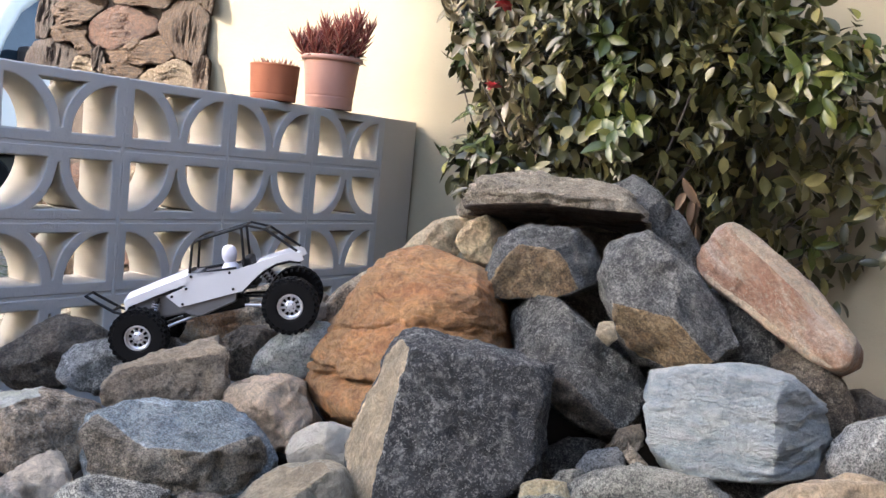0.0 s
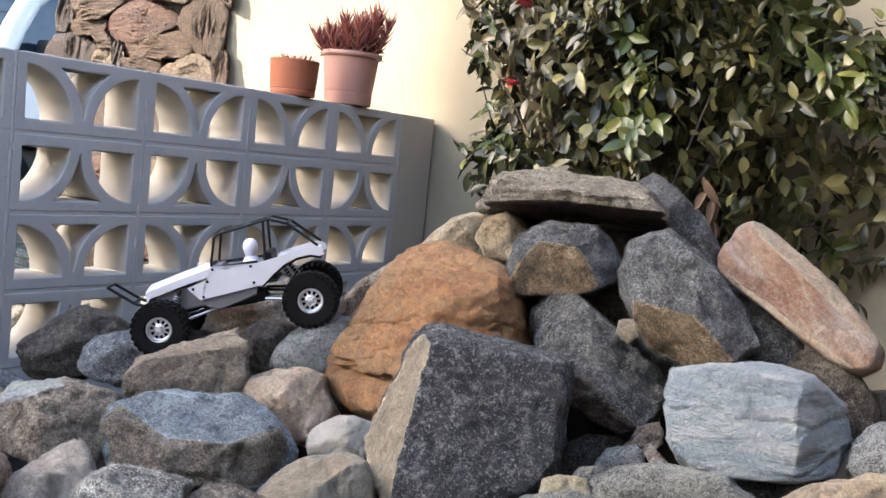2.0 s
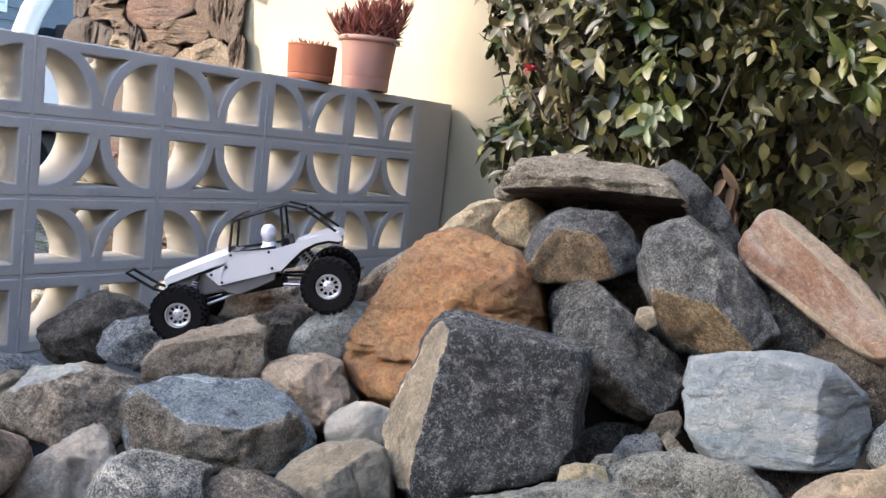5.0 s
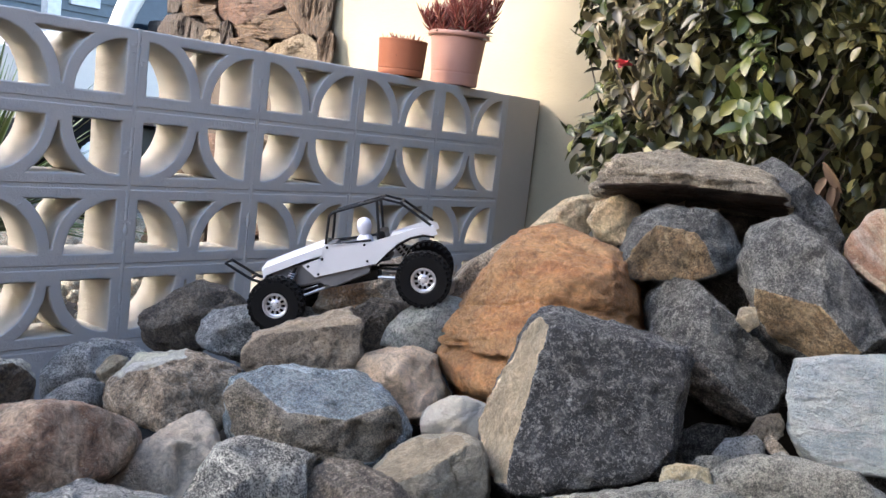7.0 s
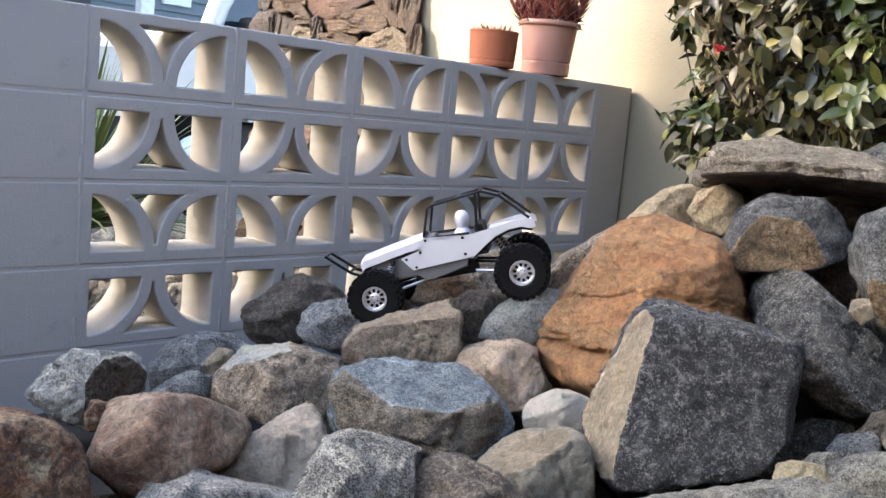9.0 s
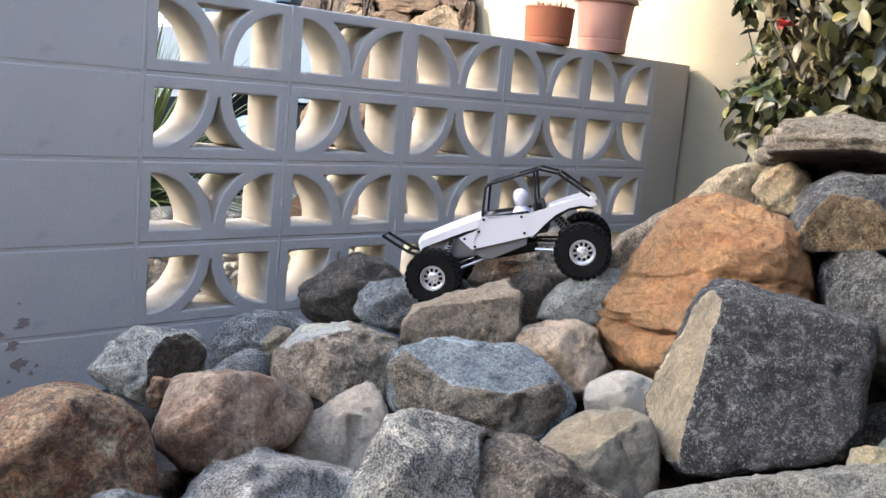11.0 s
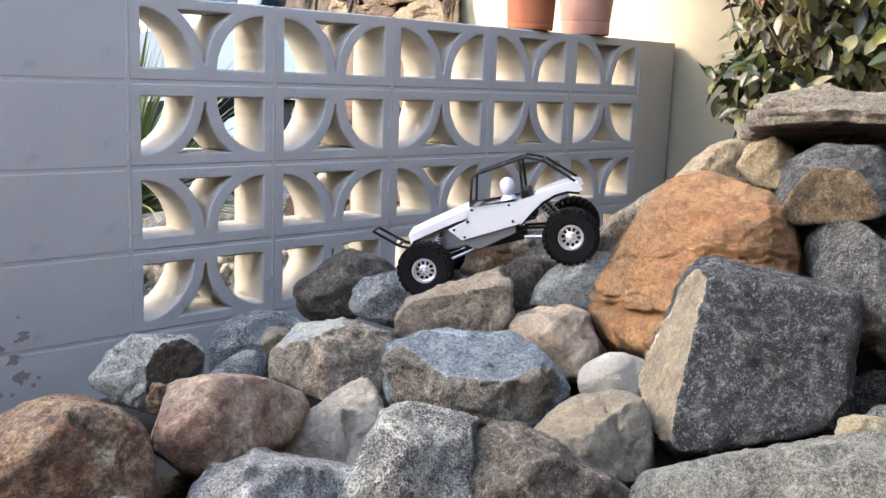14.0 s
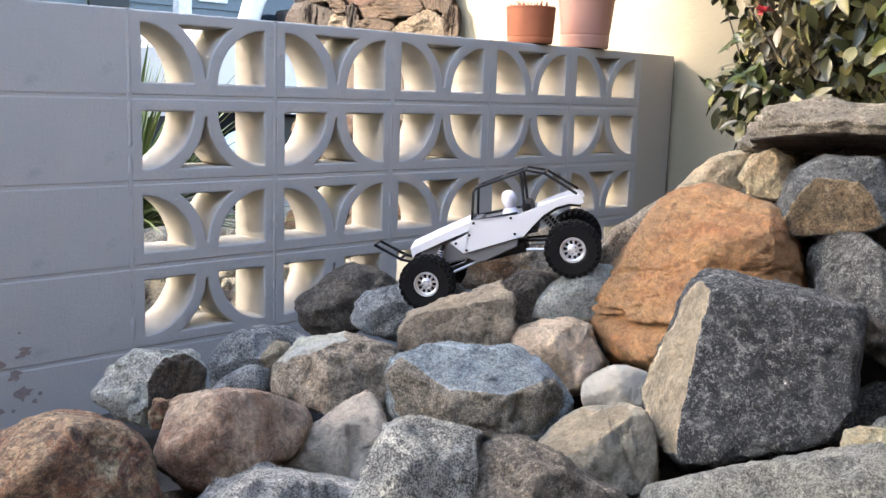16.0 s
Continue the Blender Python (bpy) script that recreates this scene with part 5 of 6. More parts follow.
rock("boulder", "long grey stone running down the pile", "greybrown", (0.579, -0.790, 0.733), [(123, 33, 0.059), (118, 52, 0.042), (117, 55, 0.043), (-40, 73, 0.140), (-62, -42, 0.040), (-63, -48, 0.045), (144, -56, 0.132), (-177, 36, 0.120), (-112, 15, 0.117), (-141, -13, 0.122), (-129, 66, 0.112), (37, -7, 0.130), (-1, 11, 0.130), (74, 6, 0.130), (37, 38, 0.130)], 42, 1.00, 14)
# the underside facet takes the near-black kind to paint in the hollow's shade
rock("stone_slab", "arched grey slab lying across the top of the pile", "slab vdark", (0.596, -1.275, 1.005), [(121, 19, 0.176), (120, 30, 0.163), (118, 82, 0.064), (-65, 90, 0.054), (-66, 77, 0.071), (-67, 42, 0.143), (-68, 19, 0.189), (-152, -87, 0.055), (160, -86, 0.063), (-154, 74, 0.071), (-154, -76, 0.052, 1), (-154, 10, 0.189), (175, 13, 0.189), (26, -1, 0.210), (-12, 16, 0.210), (64, 10, 0.210), (26, 44, 0.210)], 43, 1.50, 20)
rock("boulder", "dark grey boulder behind the top slab", "midgran", (0.858, -1.434, 0.956), [(113, 59, 0.144), (-69, 61, 0.069), (-69, 50, 0.056), (-70, 33, 0.060), (-72, 2, 0.094), (-109, -81, 0.127), (114, -41, 0.049), (113, -37, 0.049), (168, 32, 0.156), (-129, 11, 0.153), (-157, -18, 0.160), (-148, 61, 0.146), (20, -2, 0.170), (-18, 15, 0.170), (58, 10, 0.170), (20, 43, 0.170)], 44, 1.00, 14)
rock("boulder", "slanted pinkish sandstone block", "pinkstone buff", (0.524, -1.806, 0.869), [(106, 26, 0.174), (101, 73, 0.162), (-72, 57, 0.064), (-72, 53, 0.058), (-74, 46, 0.061), (-76, 33, 0.091), (-82, -3, 0.164), (-92, -51, 0.185), (126, -70, 0.087), (116, -58, 0.062), (110, -25, 0.126), (-120, 52, 0.066, 1), (-178, 11, 0.079), (156, -33, 0.088, 1), (13, -5, 0.110), (-24, 13, 0.110), (51, 7, 0.110), (13, 40, 0.110)], 45, 0.60, 14)
rock("boulder", "grey stone under the slanted block", "darkgran", (0.597, -1.729, 0.773), [(99, 55, 0.104), (-68, 50, 0.051), (-69, 47, 0.050), (-77, 1, 0.082), (-107, -71, 0.083), (112, -32, 0.053), (110, -26, 0.054), (161, 37, 0.120), (-134, 15, 0.117), (-162, -13, 0.122), (-150, 67, 0.112), (15, -8, 0.130), (-22, 11, 0.130), (52, 5, 0.130), (15, 37, 0.130)], 46, 1.00, 14)
rock("boulder", "grey-tan stone at the edge of the pile", "umber", (0.568, -1.893, 0.686), [(92, 51, 0.102), (-56, 69, 0.057), (-66, 56, 0.047), (-74, 32, 0.049), (-80, 4, 0.064), (-106, -61, 0.105), (112, -43, 0.047), (155, 39, 0.120), (-138, 18, 0.117), (-166, -10, 0.122), (-153, 69, 0.112), (11, -10, 0.130), (-27, 9, 0.130), (48, 3, 0.130), (11, 35, 0.130)], 47, 1.00, 14)
rock("boulder", "pale blue-white banded marble block", "marble", (0.303, -1.812, 0.658), [(106, 18, 0.162), (79, 70, 0.112), (67, 75, 0.106), (30, 80, 0.106), (-42, 74, 0.112), (-64, 54, 0.125), (-76, 16, 0.148), (-83, -14, 0.148), (-109, -62, 0.111), (-138, -72, 0.099), (179, -73, 0.107), (122, -40, 0.145), (111, -8, 0.148), (-165, 18, 0.143), (-147, 72, 0.136), (-110, 13, 0.136), (15, -13, 0.170), (-22, 7, 0.170), (52, 1, 0.170), (15, 32, 0.170)], 48, 0.60, 22)
rock("boulder", "dark shaded stone at the back of the pile", "browndark", (0.676, -1.978, 0.639), [(55, 76, 0.059), (-59, 66, 0.044), (-81, 15, 0.058), (-130, -73, 0.051), (104, -22, 0.049), (152, 39, 0.129), (-140, 18, 0.126), (-169, -9, 0.132), (-155, 70, 0.120), (8, -11, 0.140), (-29, 8, 0.140), (45, 3, 0.140), (8, 34, 0.140)], 49, 1.00, 14)
rock("boulder", "speckled grey-brown granite boulder", "granite", (0.345, -2.046, 0.642), [(96, 15, 0.072), (88, 41, 0.061), (73, 65, 0.062), (-71, 49, 0.075), (-89, -16, 0.067), (-132, -70, 0.058), (116, -47, 0.082), (150, 41, 0.129), (-141, 20, 0.126), (-170, -7, 0.132), (-154, 72, 0.120), (7, -13, 0.140), (-30, 7, 0.140), (44, 1, 0.140), (7, 32, 0.140)], 50, 1.00, 14)
rock("boulder", "pinkish-brown stone low in front", "crest", (0.009, -2.036, 0.639), [(84, 47, 0.055), (62, 67, 0.039), (35, 74, 0.041), (-71, 41, 0.090), (-122, -64, 0.031), (111, -24, 0.104), (151, 43, 0.120), (-138, 23, 0.117), (-168, -4, 0.122), (-148, 75, 0.112), (9, -16, 0.130), (-28, 4, 0.130), (46, -1, 0.130), (9, 29, 0.130)], 51, 1.00, 14)
rock("boulder", "dark stone deep behind the stacked boulders", "darkgran", (0.736, -1.253, 0.714), [(118, 12, 0.170), (98, 72, 0.113), (41, 84, 0.103), (-67, 12, 0.142), (-70, -12, 0.152), (-170, -79, 0.103), (157, -74, 0.105), (126, -38, 0.142), (171, 37, 0.092), (-123, 16, 0.090), (-152, -12, 0.094), (-140, 67, 0.086), (25, -8, 0.100), (-12, 11, 0.100), (62, 5, 0.100), (25, 37, 0.100)], 52, 1.00, 14)
rock("boulder", "dark stone packed behind the orange boulder", "umber", (0.632, -1.166, 0.764), [(117, 25, 0.075), (75, 82, 0.077), (-59, 36, 0.072), (-66, -17, 0.068), (-119, -79, 0.083), (125, -35, 0.066), (174, 36, 0.092), (-121, 15, 0.090), (-149, -13, 0.094), (-137, 66, 0.086), (28, -7, 0.100), (-9, 12, 0.100), (66, 6, 0.100), (28, 38, 0.100)], 53, 1.00, 14)
rock("boulder", "dark stone wedged behind the tall granite boulder", "darkgran", (0.705, -1.5, 0.655), [(118, 12, 0.12), (98, 72, 0.1), (41, 84, 0.1), (-67, 12, 0.12), (-70, -12, 0.12), (-170, -79, 0.11), (157, -74, 0.11), (126, -38, 0.12), (171, 37, 0.1), (-123, 16, 0.1), (-152, -12, 0.1), (-140, 67, 0.1), (25, -8, 0.11), (-12, 11, 0.11), (62, 5, 0.11), (25, 37, 0.11)], 57, 1.00, 14)
rock("boulder", "dark stone lying low under the marble block", "darkgran", (0.297, -1.824, 0.541), [(74, 63, 0.057), (38, 73, 0.032), (-55, 58, 0.110), (-98, -47, 0.084), (-138, -71, 0.032), (123, -36, 0.139), (156, 43, 0.092), (-133, 23, 0.090), (-163, -4, 0.094), (-143, 75, 0.086), (14, -16, 0.100), (-22, 4, 0.100), (52, -1, 0.100), (14, 29, 0.100)], 54, 1.00, 14)
# two dark stones added to stand in for the shade of a deep gap
rock("small_stone", "dark stone low in a gap between boulders", "umber", (-0.742, -0.885, 0.399), [(136, 33, 0.044), (78, 67, 0.040), (-15, 33, 0.048), (-44, -26, 0.043), (-108, -64, 0.040), (158, -13, 0.045), (-163, 49, 0.069), (-84, 29, 0.068), (-116, 3, 0.070), (-78, 81, 0.065), (61, -24, 0.075), (24, -2, 0.075), (98, -7, 0.075), (61, 21, 0.075)], 55, 1.00, 14)
rock("small_stone", "dark brown stone deep in a gap", "browndark", (-0.835, -0.855, 0.405), [(136, 33, 0.057), (78, 67, 0.052), (-15, 33, 0.062), (-44, -26, 0.056), (-108, -64, 0.052), (158, -13, 0.058), (-163, 49, 0.090), (-84, 29, 0.088), (-116, 3, 0.091), (-78, 81, 0.085), (61, -24, 0.098), (24, -2, 0.098), (98, -7, 0.098), (61, 21, 0.098)], 56, 1.00, 14)

# ---- rough stone facing at the end of the house ----
bm = box(1.91, 2.3, 1.244, 2.43, -0.2, 3.2, 0.02)
pier = new("wall_stone", mesh_of(bm, "wall_stone", M_MORTAR))
tagged(pier, "wall end faced with rough layered brown and tan stones", "stone wall", kind="structure")
rock("veneer_stone", "", "vdark", (1.880, 2.349, 1.456), [(147, 14, 0.128), (148, 32, 0.111), (154, 63, 0.092), (-58, 78, 0.077), (-45, 64, 0.082), (-37, 10, 0.127), (-34, -31, 0.121), (-10, -82, 0.078), (57, -87, 0.076), (-166, 8, 0.050), (169, -11, 0.055), (174, 26, 0.060), (0, 0, 0.080)], 101, 0.9, 16, pier)
rock("veneer_stone", "", "vtan", (1.880, 2.230, 1.677), [(148, 28, 0.094), (150, 41, 0.079), (153, 51, 0.077), (180, 78, 0.091), (-37, -8, 0.165), (-30, -49, 0.083), (-27, -59, 0.071), (-12, -76, 0.068), (91, -83, 0.088), (138, -52, 0.131), (-166, 8, 0.050), (169, -11, 0.055), (174, 26, 0.060), (0, 0, 0.080)], 102, 0.9, 16, pier)
rock("veneer_stone", "", "vtan", (1.880, 2.242, 1.567), [(147, 25, 0.091), (158, 67, 0.058), (-174, 82, 0.053), (-40, 28, 0.102), (-35, -19, 0.088), (23, -84, 0.045), (112, -81, 0.054), (-166, 8, 0.050), (169, -11, 0.055), (174, 26, 0.060), (0, 0, 0.080)], 103, 0.9, 16, pier)
rock("veneer_stone", "", "vred", (1.880, 1.825, 1.596), [(145, 18, 0.143), (149, 46, 0.113), (154, 60, 0.111), (-58, 69, 0.127), (-55, 66, 0.130), (-42, 11, 0.180), (-31, -58, 0.093), (-27, -67, 0.082), (20, -84, 0.109), (139, -37, 0.171), (-166, 8, 0.050), (169, -11, 0.055), (174, 26, 0.060), (0, 0, 0.080)], 104, 0.9, 16, pier)
rock("veneer_stone", "", "vtan", (1.880, 1.696, 1.476), [(143, 17, 0.157), (154, 68, 0.065), (161, 75, 0.065), (-47, 46, 0.140), (-43, 22, 0.158), (-35, -57, 0.105), (-16, -80, 0.059), (3, -84, 0.059), (115, -81, 0.079), (-166, 8, 0.050), (169, -11, 0.055), (174, 26, 0.060), (0, 0, 0.080)], 105, 0.9, 16, pier)
rock("veneer_stone", "", "vbark", (1.880, 1.361, 1.583), [(141, 19, 0.130), (146, 45, 0.130), (-177, 79, 0.136), (-50, 43, 0.143), (-43, 1, 0.102), (-43, -2, 0.101), (-40, -29, 0.126), (95, -83, 0.142), (134, -39, 0.115), (-166, 8, 0.050), (169, -11, 0.055), (174, 26, 0.060), (0, 0, 0.080)], 106, 0.9, 16, pier)
rock("veneer_stone", "", "vpale", (1.880, 1.446, 1.365), [(143, 44, 0.096), (147, 64, 0.067), (-48, 52, 0.095), (-44, 21, 0.105), (-43, 1, 0.116), (-18, -83, 0.076), (127, -77, 0.084), (-166, 8, 0.050), (169, -11, 0.055), (174, 26, 0.060), (0, 0, 0.080)], 107, 0.9, 16, pier)
rock("veneer_stone", "", "vpale", (1.880, 2.098, 1.399), [(145, 21, 0.055), (153, 68, 0.055), (-43, 55, 0.050), (-38, 3, 0.058), (-27, -73, 0.053), (135, -68, 0.054), (-166, 8, 0.050), (169, -11, 0.055), (174, 26, 0.060), (0, 0, 0.080)], 108, 0.9, 16, pier)
rock("veneer_stone", "", "vdark", (1.880, 1.991, 1.437), [(149, 56, 0.059), (-41, 33, 0.038), (-39, 9, 0.030), (-37, -22, 0.039), (136, -61, 0.057), (142, -6, 0.033), (-166, 8, 0.050), (169, -11, 0.055), (174, 26, 0.060), (0, 0, 0.080)], 109, 0.9, 16, pier)
rock("veneer_stone", "", "vtan", (1.880, 1.811, 1.382), [(142, 3, 0.110), (154, 73, 0.046), (-136, 86, 0.040), (-39, -12, 0.103), (-34, -60, 0.058), (74, -87, 0.045), (-166, 8, 0.050), (169, -11, 0.055), (174, 26, 0.060), (0, 0, 0.080)], 110, 0.9, 16, pier)
rock("veneer_stone", "", "vbark", (1.880, 1.241, 1.388), [(152, 72, 0.071), (-46, 31, 0.053), (-44, 0, 0.034), (-18, -83, 0.092), (137, -4, 0.041), (-166, 8, 0.050), (169, -11, 0.055), (174, 26, 0.060), (0, 0, 0.080)], 111, 0.9, 16, pier)
rock("veneer_stone", "", "vtan", (1.880, 1.678, 1.742), [(-175, 79, 0.052), (-51, 50, 0.112), (-35, -39, 0.108), (44, -83, 0.044), (137, -33, 0.135), (-166, 8, 0.050), (169, -11, 0.055), (174, 26, 0.060), (0, 0, 0.080)], 112, 0.9, 16, pier)
rock("veneer_stone", "", "vdark", (1.880, 2.425, 1.668), [(145, 0, 0.056), (146, 9, 0.049), (148, 25, 0.059), (162, 66, 0.112), (-34, -13, 0.044), (-33, -23, 0.052), (45, -85, 0.135), (-166, 8, 0.050), (169, -11, 0.055), (174, 26, 0.060), (0, 0, 0.080)], 113, 0.9, 16, pier)
rock("veneer_stone", "", "vbark", (1.880, 1.239, 1.732), [(137, 0, 0.034), (-175, 79, 0.054), (-45, 8, 0.028), (-43, -7, 0.031), (128, -50, 0.042), (-166, 8, 0.050), (169, -11, 0.055), (174, 26, 0.060), (0, 0, 0.080)], 114, 0.9, 16, pier)
rock("veneer_stone", "", "vtan", (1.880, 2.112, 1.497), [(159, 72, 0.043), (-41, 40, 0.035), (-38, 3, 0.042), (9, -84, 0.038), (141, -31, 0.042), (-166, 8, 0.050), (169, -11, 0.055), (174, 26, 0.060), (0, 0, 0.080)], 115, 0.9, 16, pier)
rock("veneer_stone", "", "vtan", (1.880, 2.077, 1.793), [(-174, 79, 0.028), (-37, -10, 0.115), (0, -78, 0.029), (134, -52, 0.088), (-166, 8, 0.050), (169, -11, 0.055), (174, 26, 0.060), (0, 0, 0.080)], 116, 0.9, 16, pier)
rock("veneer_stone", "", "vred", (1.880, 1.554, 1.813), [(142, 6, 0.189), (-167, 79, 0.066), (-43, 4, 0.191), (-8, -75, 0.050), (1, -78, 0.050), (-166, 8, 0.050), (169, -11, 0.055), (174, 26, 0.060), (0, 0, 0.080)], 117, 0.9, 16, pier)
rock("veneer_stone", "", "vtan", (1.880, 2.136, 1.849), [(148, 21, 0.143), (-172, 78, 0.062), (-39, 4, 0.178), (-9, -74, 0.049), (-166, 8, 0.050), (169, -11, 0.055), (174, 26, 0.060), (0, 0, 0.080)], 118, 0.9, 16, pier)

# the courses below the top of the garden wall
rnd = random.Random(33)
for course in range(5):
    y, z = 1.26, 0.16 + course * 0.17
    while y < 2.36:
        w, h = rnd.uniform(0.16, 0.34), rnd.uniform(0.15, 0.19)
        rock("veneer_stone", "", rnd.choice(("vtan", "vtan", "vbark", "vred", "vpale")), (1.88, y + w / 2, z + rnd.uniform(-0.015, 0.015)),
             [(90, rnd.randint(-14, 14), w / 2), (-90, rnd.randint(-14, 14), w / 2), (180, 84, h / 2), (180, -84, h / 2), (120, 40, h * 0.62), (-120, -35, h * 0.62),
              (172, 8, 0.05), (-170, -10, 0.055), (0, 0, 0.08)], 150 + course * 9 + int(y * 5), 0.9, 16, pier)
        y += w + 0.012

# ---- shrub ----
def leaf(bm, m, length, width, fold, slot):
    """One leaf: a folded, pointed blade."""
    rows = [(0.0, 0.06), (0.16, 0.6), (0.38, 0.97), (0.62, 0.95), (0.85, 0.5)]
    mid, lft, rgt = [], [], []
    for s, k in rows:
        sag = -0.18 * s * s * length
        mid.append(bm.verts.new(m @ Vector((s * length, 0, sag))))
        lft.append(bm.verts.new(m @ Vector((s * length, k * width / 2, sag + fold * k * width / 2))))
        rgt.append(bm.verts.new(m @ Vector((s * length, -k * width / 2, sag + fold * k * width / 2))))
    tip = bm.verts.new(m @ Vector((length, 0, -0.18 * length)))
    fs = []
    for i in range(4):
        fs.append(bm.faces.new((mid[i], mid[i + 1], lft[i + 1], lft[i])))
        fs.append(bm.faces.new((rgt[i], rgt[i + 1], mid[i + 1], mid[i])))
    fs.append(bm.faces.new((mid[4], tip, lft[4])))
    fs.append(bm.faces.new((rgt[4], tip, mid[4])))
    for f in fs:
        f.material_index = slot
        f.smooth = True


HOLLOW = Vector((1.32, -1.325, 1.15))      # an open place in the crown


def shrub():
    rnd = random.Random(11)
    base = new("camellia_shrub")
    base.location = (1.5, -1.0, 0.3)
    tagged(base, "large camellia shrub with glossy olive-green leaves and red flowers", "shrub")
    o = Vector(base.location)
    wood = bmesh.new()
    leaves = bmesh.new()
    lobes = [((1.52, -1.0, 1.5), (0.3, 0.5, 0.5)), ((1.5, -1.2, 1.2), (0.3, 0.42, 0.4)), ((1.58, -0.62, 1.6), (0.24, 0.3, 0.42)), ((1.58, -0.6, 1.5), (0.2, 0.24, 0.3)),
             ((1.62, -1.45, 1.12), (0.2, 0.27, 0.34)), ((1.52, -0.8, 1.1), (0.28, 0.42, 0.3)), ((1.62, -0.52, 1.12), (0.16, 0.18, 0.26)),
             ((1.55, -1.0, 1.85), (0.3, 0.66, 0.35)), ((1.46, -1.5, 1.45), (0.24, 0.26, 0.24)), ((1.76, -1.5, 0.9), (0.12, 0.24, 0.22)),
             ((1.6, -1.55, 1.7), (0.22, 0.28, 0.22)), ((1.72, -1.25, 0.85), (0.15, 0.35, 0.2))]
    lobes += [((1.56, -0.5, 1.58), (0.16, 0.18, 0.34)), ((1.72, -1.72, 1.15), (0.14, 0.22, 0.3)), ((1.74, -1.72, 0.85), (0.13, 0.24, 0.3)), ((1.75, -1.3, 0.62), (0.12, 0.4, 0.22)), ((1.48, -1.68, 1.42), (0.22, 0.18, 0.2))]
    tips = []
    for c, s in lobes:
        # leaf sprays at the twig ends, and single leaves deeper in
        for _ in range(int(430 * s[0] * s[1] * s[2] / 0.1)):
            v = Vector((rnd.gauss(0, 1), rnd.gauss(0, 1), rnd.gauss(0, 1))).normalized()
            k = rnd.uniform(0.5, 1.0) ** 0.5 * (1.03 + 0.32 * noise.noise(v * 2.2 + Vector(c) * 3))
            p = Vector((c[0] + v.x * s[0] * k, c[1] + v.y * s[1] * k, c[2] + v.z * s[2] * k))
            if p.x > 1.87 or p.z < 0.74 or noise.noise(p * 4.2) < 0.0:
                continue
            if p.y > -0.29 + 0.16 * noise.noise(p * 6.0) or p.y < -1.84 + 1.5 * max(0.0, p.z - 1.5):
                continue
            if (p - HOLLOW).length < 0.16 or (p.y < -1.4 and p.z < 1.25 and noise.noise(p * 6.5) < 0.06):
                continue
            tips.append((p, v))
            axis = (v + Vector((-0.35, -0.1, 0.55)) + Vector((rnd.gauss(0, 0.35), rnd.gauss(0, 0.35), rnd.gauss(0, 0.3)))).normalized()
            side = axis.orthogonal().normalized()
            slot = 1 if noise.noise(p * 3.1) > 0.16 + 0.4 * max(0.0, p.y + 0.8) else 2 if noise.noise(p * 2.3 + Vector((7, 0, 0))) + 0.5 * (p.y + 1.0) > 0.25 else 0
            big = rnd.uniform(0.68, 1.08)
            for i in range(rnd.randint(5, 8)):
                a = i * 2.4 + rnd.gauss(0, 0.3)
                out = side * math.cos(a) + axis.cross(side) * math.sin(a)
                d = (out + axis * rnd.uniform(-0.35, 1.3) + Vector((0, 0, rnd.gauss(-0.35, 0.4)))).normalized()
                up = (axis - d * axis.dot(d)).normalized()
                m = Matrix((d, up.cross(d), up)).transposed().to_4x4()
                m.translation = p - o - axis * 0.012 * i * 0.6
                leaf(leaves, m, big * rnd.uniform(0.055, 0.092), big * rnd.uniform(0.025, 0.04), rnd.uniform(0.15, 0.6), slot)
        for _ in range(int(1300 * s[0] * s[1] * s[2] / 0.1)):
            v = Vector((rnd.gauss(0, 1), rnd.gauss(0, 1), rnd.gauss(0, 1))).normalized()
            k = rnd.uniform(0.1, 0.9) ** 0.5
            p = Vector((min(1.86, c[0] + 0.04 + v.x * s[0] * k), c[1] + v.y * s[1] * k, c[2] + v.z * s[2] * k))
            if p.y > -0.38 or p.y < -1.76 + 1.5 * max(0.0, p.z - 1.48):
                continue
            if p.z < 0.74 or (p.y < -1.45 and p.z < 1.2 and rnd.random() < 0.4):
                continue
            m = Matrix.Translation(p - o) @ Euler((rnd.gauss(0, 0.5), rnd.gauss(0.7, 0.5), rnd.uniform(0, 6.3))).to_matrix().to_4x4()
            leaf(leaves, m, rnd.uniform(0.045, 0.075), rnd.uniform(0.025, 0.036), rnd.uniform(0.1, 0.5), 0)
    # curled dry leaves hanging low, and a few flowers
    dry = bmesh.new()
    for i in range(9):
        p = Vector((1.16 + rnd.uniform(-0.02, 0.03), -1.390 + rnd.uniform(-0.03, 0.03), 1.043 + rnd.uniform(-0.07, 0.07)))
        m = Matrix.Translation(p - o) @ Euler((rnd.gauss(0, 0.6), rnd.gauss(1.3, 0.3), rnd.uniform(0, 6))).to_matrix().to_4x4()
        leaf(dry, m, rnd.uniform(0.06, 0.1), rnd.uniform(0.015, 0.026), 0.9, 0)
    part("dry_leaves", dry, M_DEAD, base, "curled dry brown leaves")
    for c in ((1.3, -0.687, 1.57), (1.3, -0.676, 1.318), (1.45, -1.734, 1.468)):
        fl = bmesh.new()
        for i in range(14):
            m = Matrix.Translation(Vector(c) - o) @ Euler((rnd.gauss(0, 0.4), rnd.uniform(-0.9, 0.3), i * 2.4)).to_matrix().to_4x4()
            leaf(fl, m, rnd.uniform(0.025, 0.036), 0.028, 0.5, 0)
        part("flower", fl, M_PETAL, base, "red camellia flower")
    for _ in range(26):
        p, v = rnd.choice(tips)
        root = Vector((rnd.gauss(0, 0.05), rnd.gauss(0, 0.08), 0))
        e = p - o
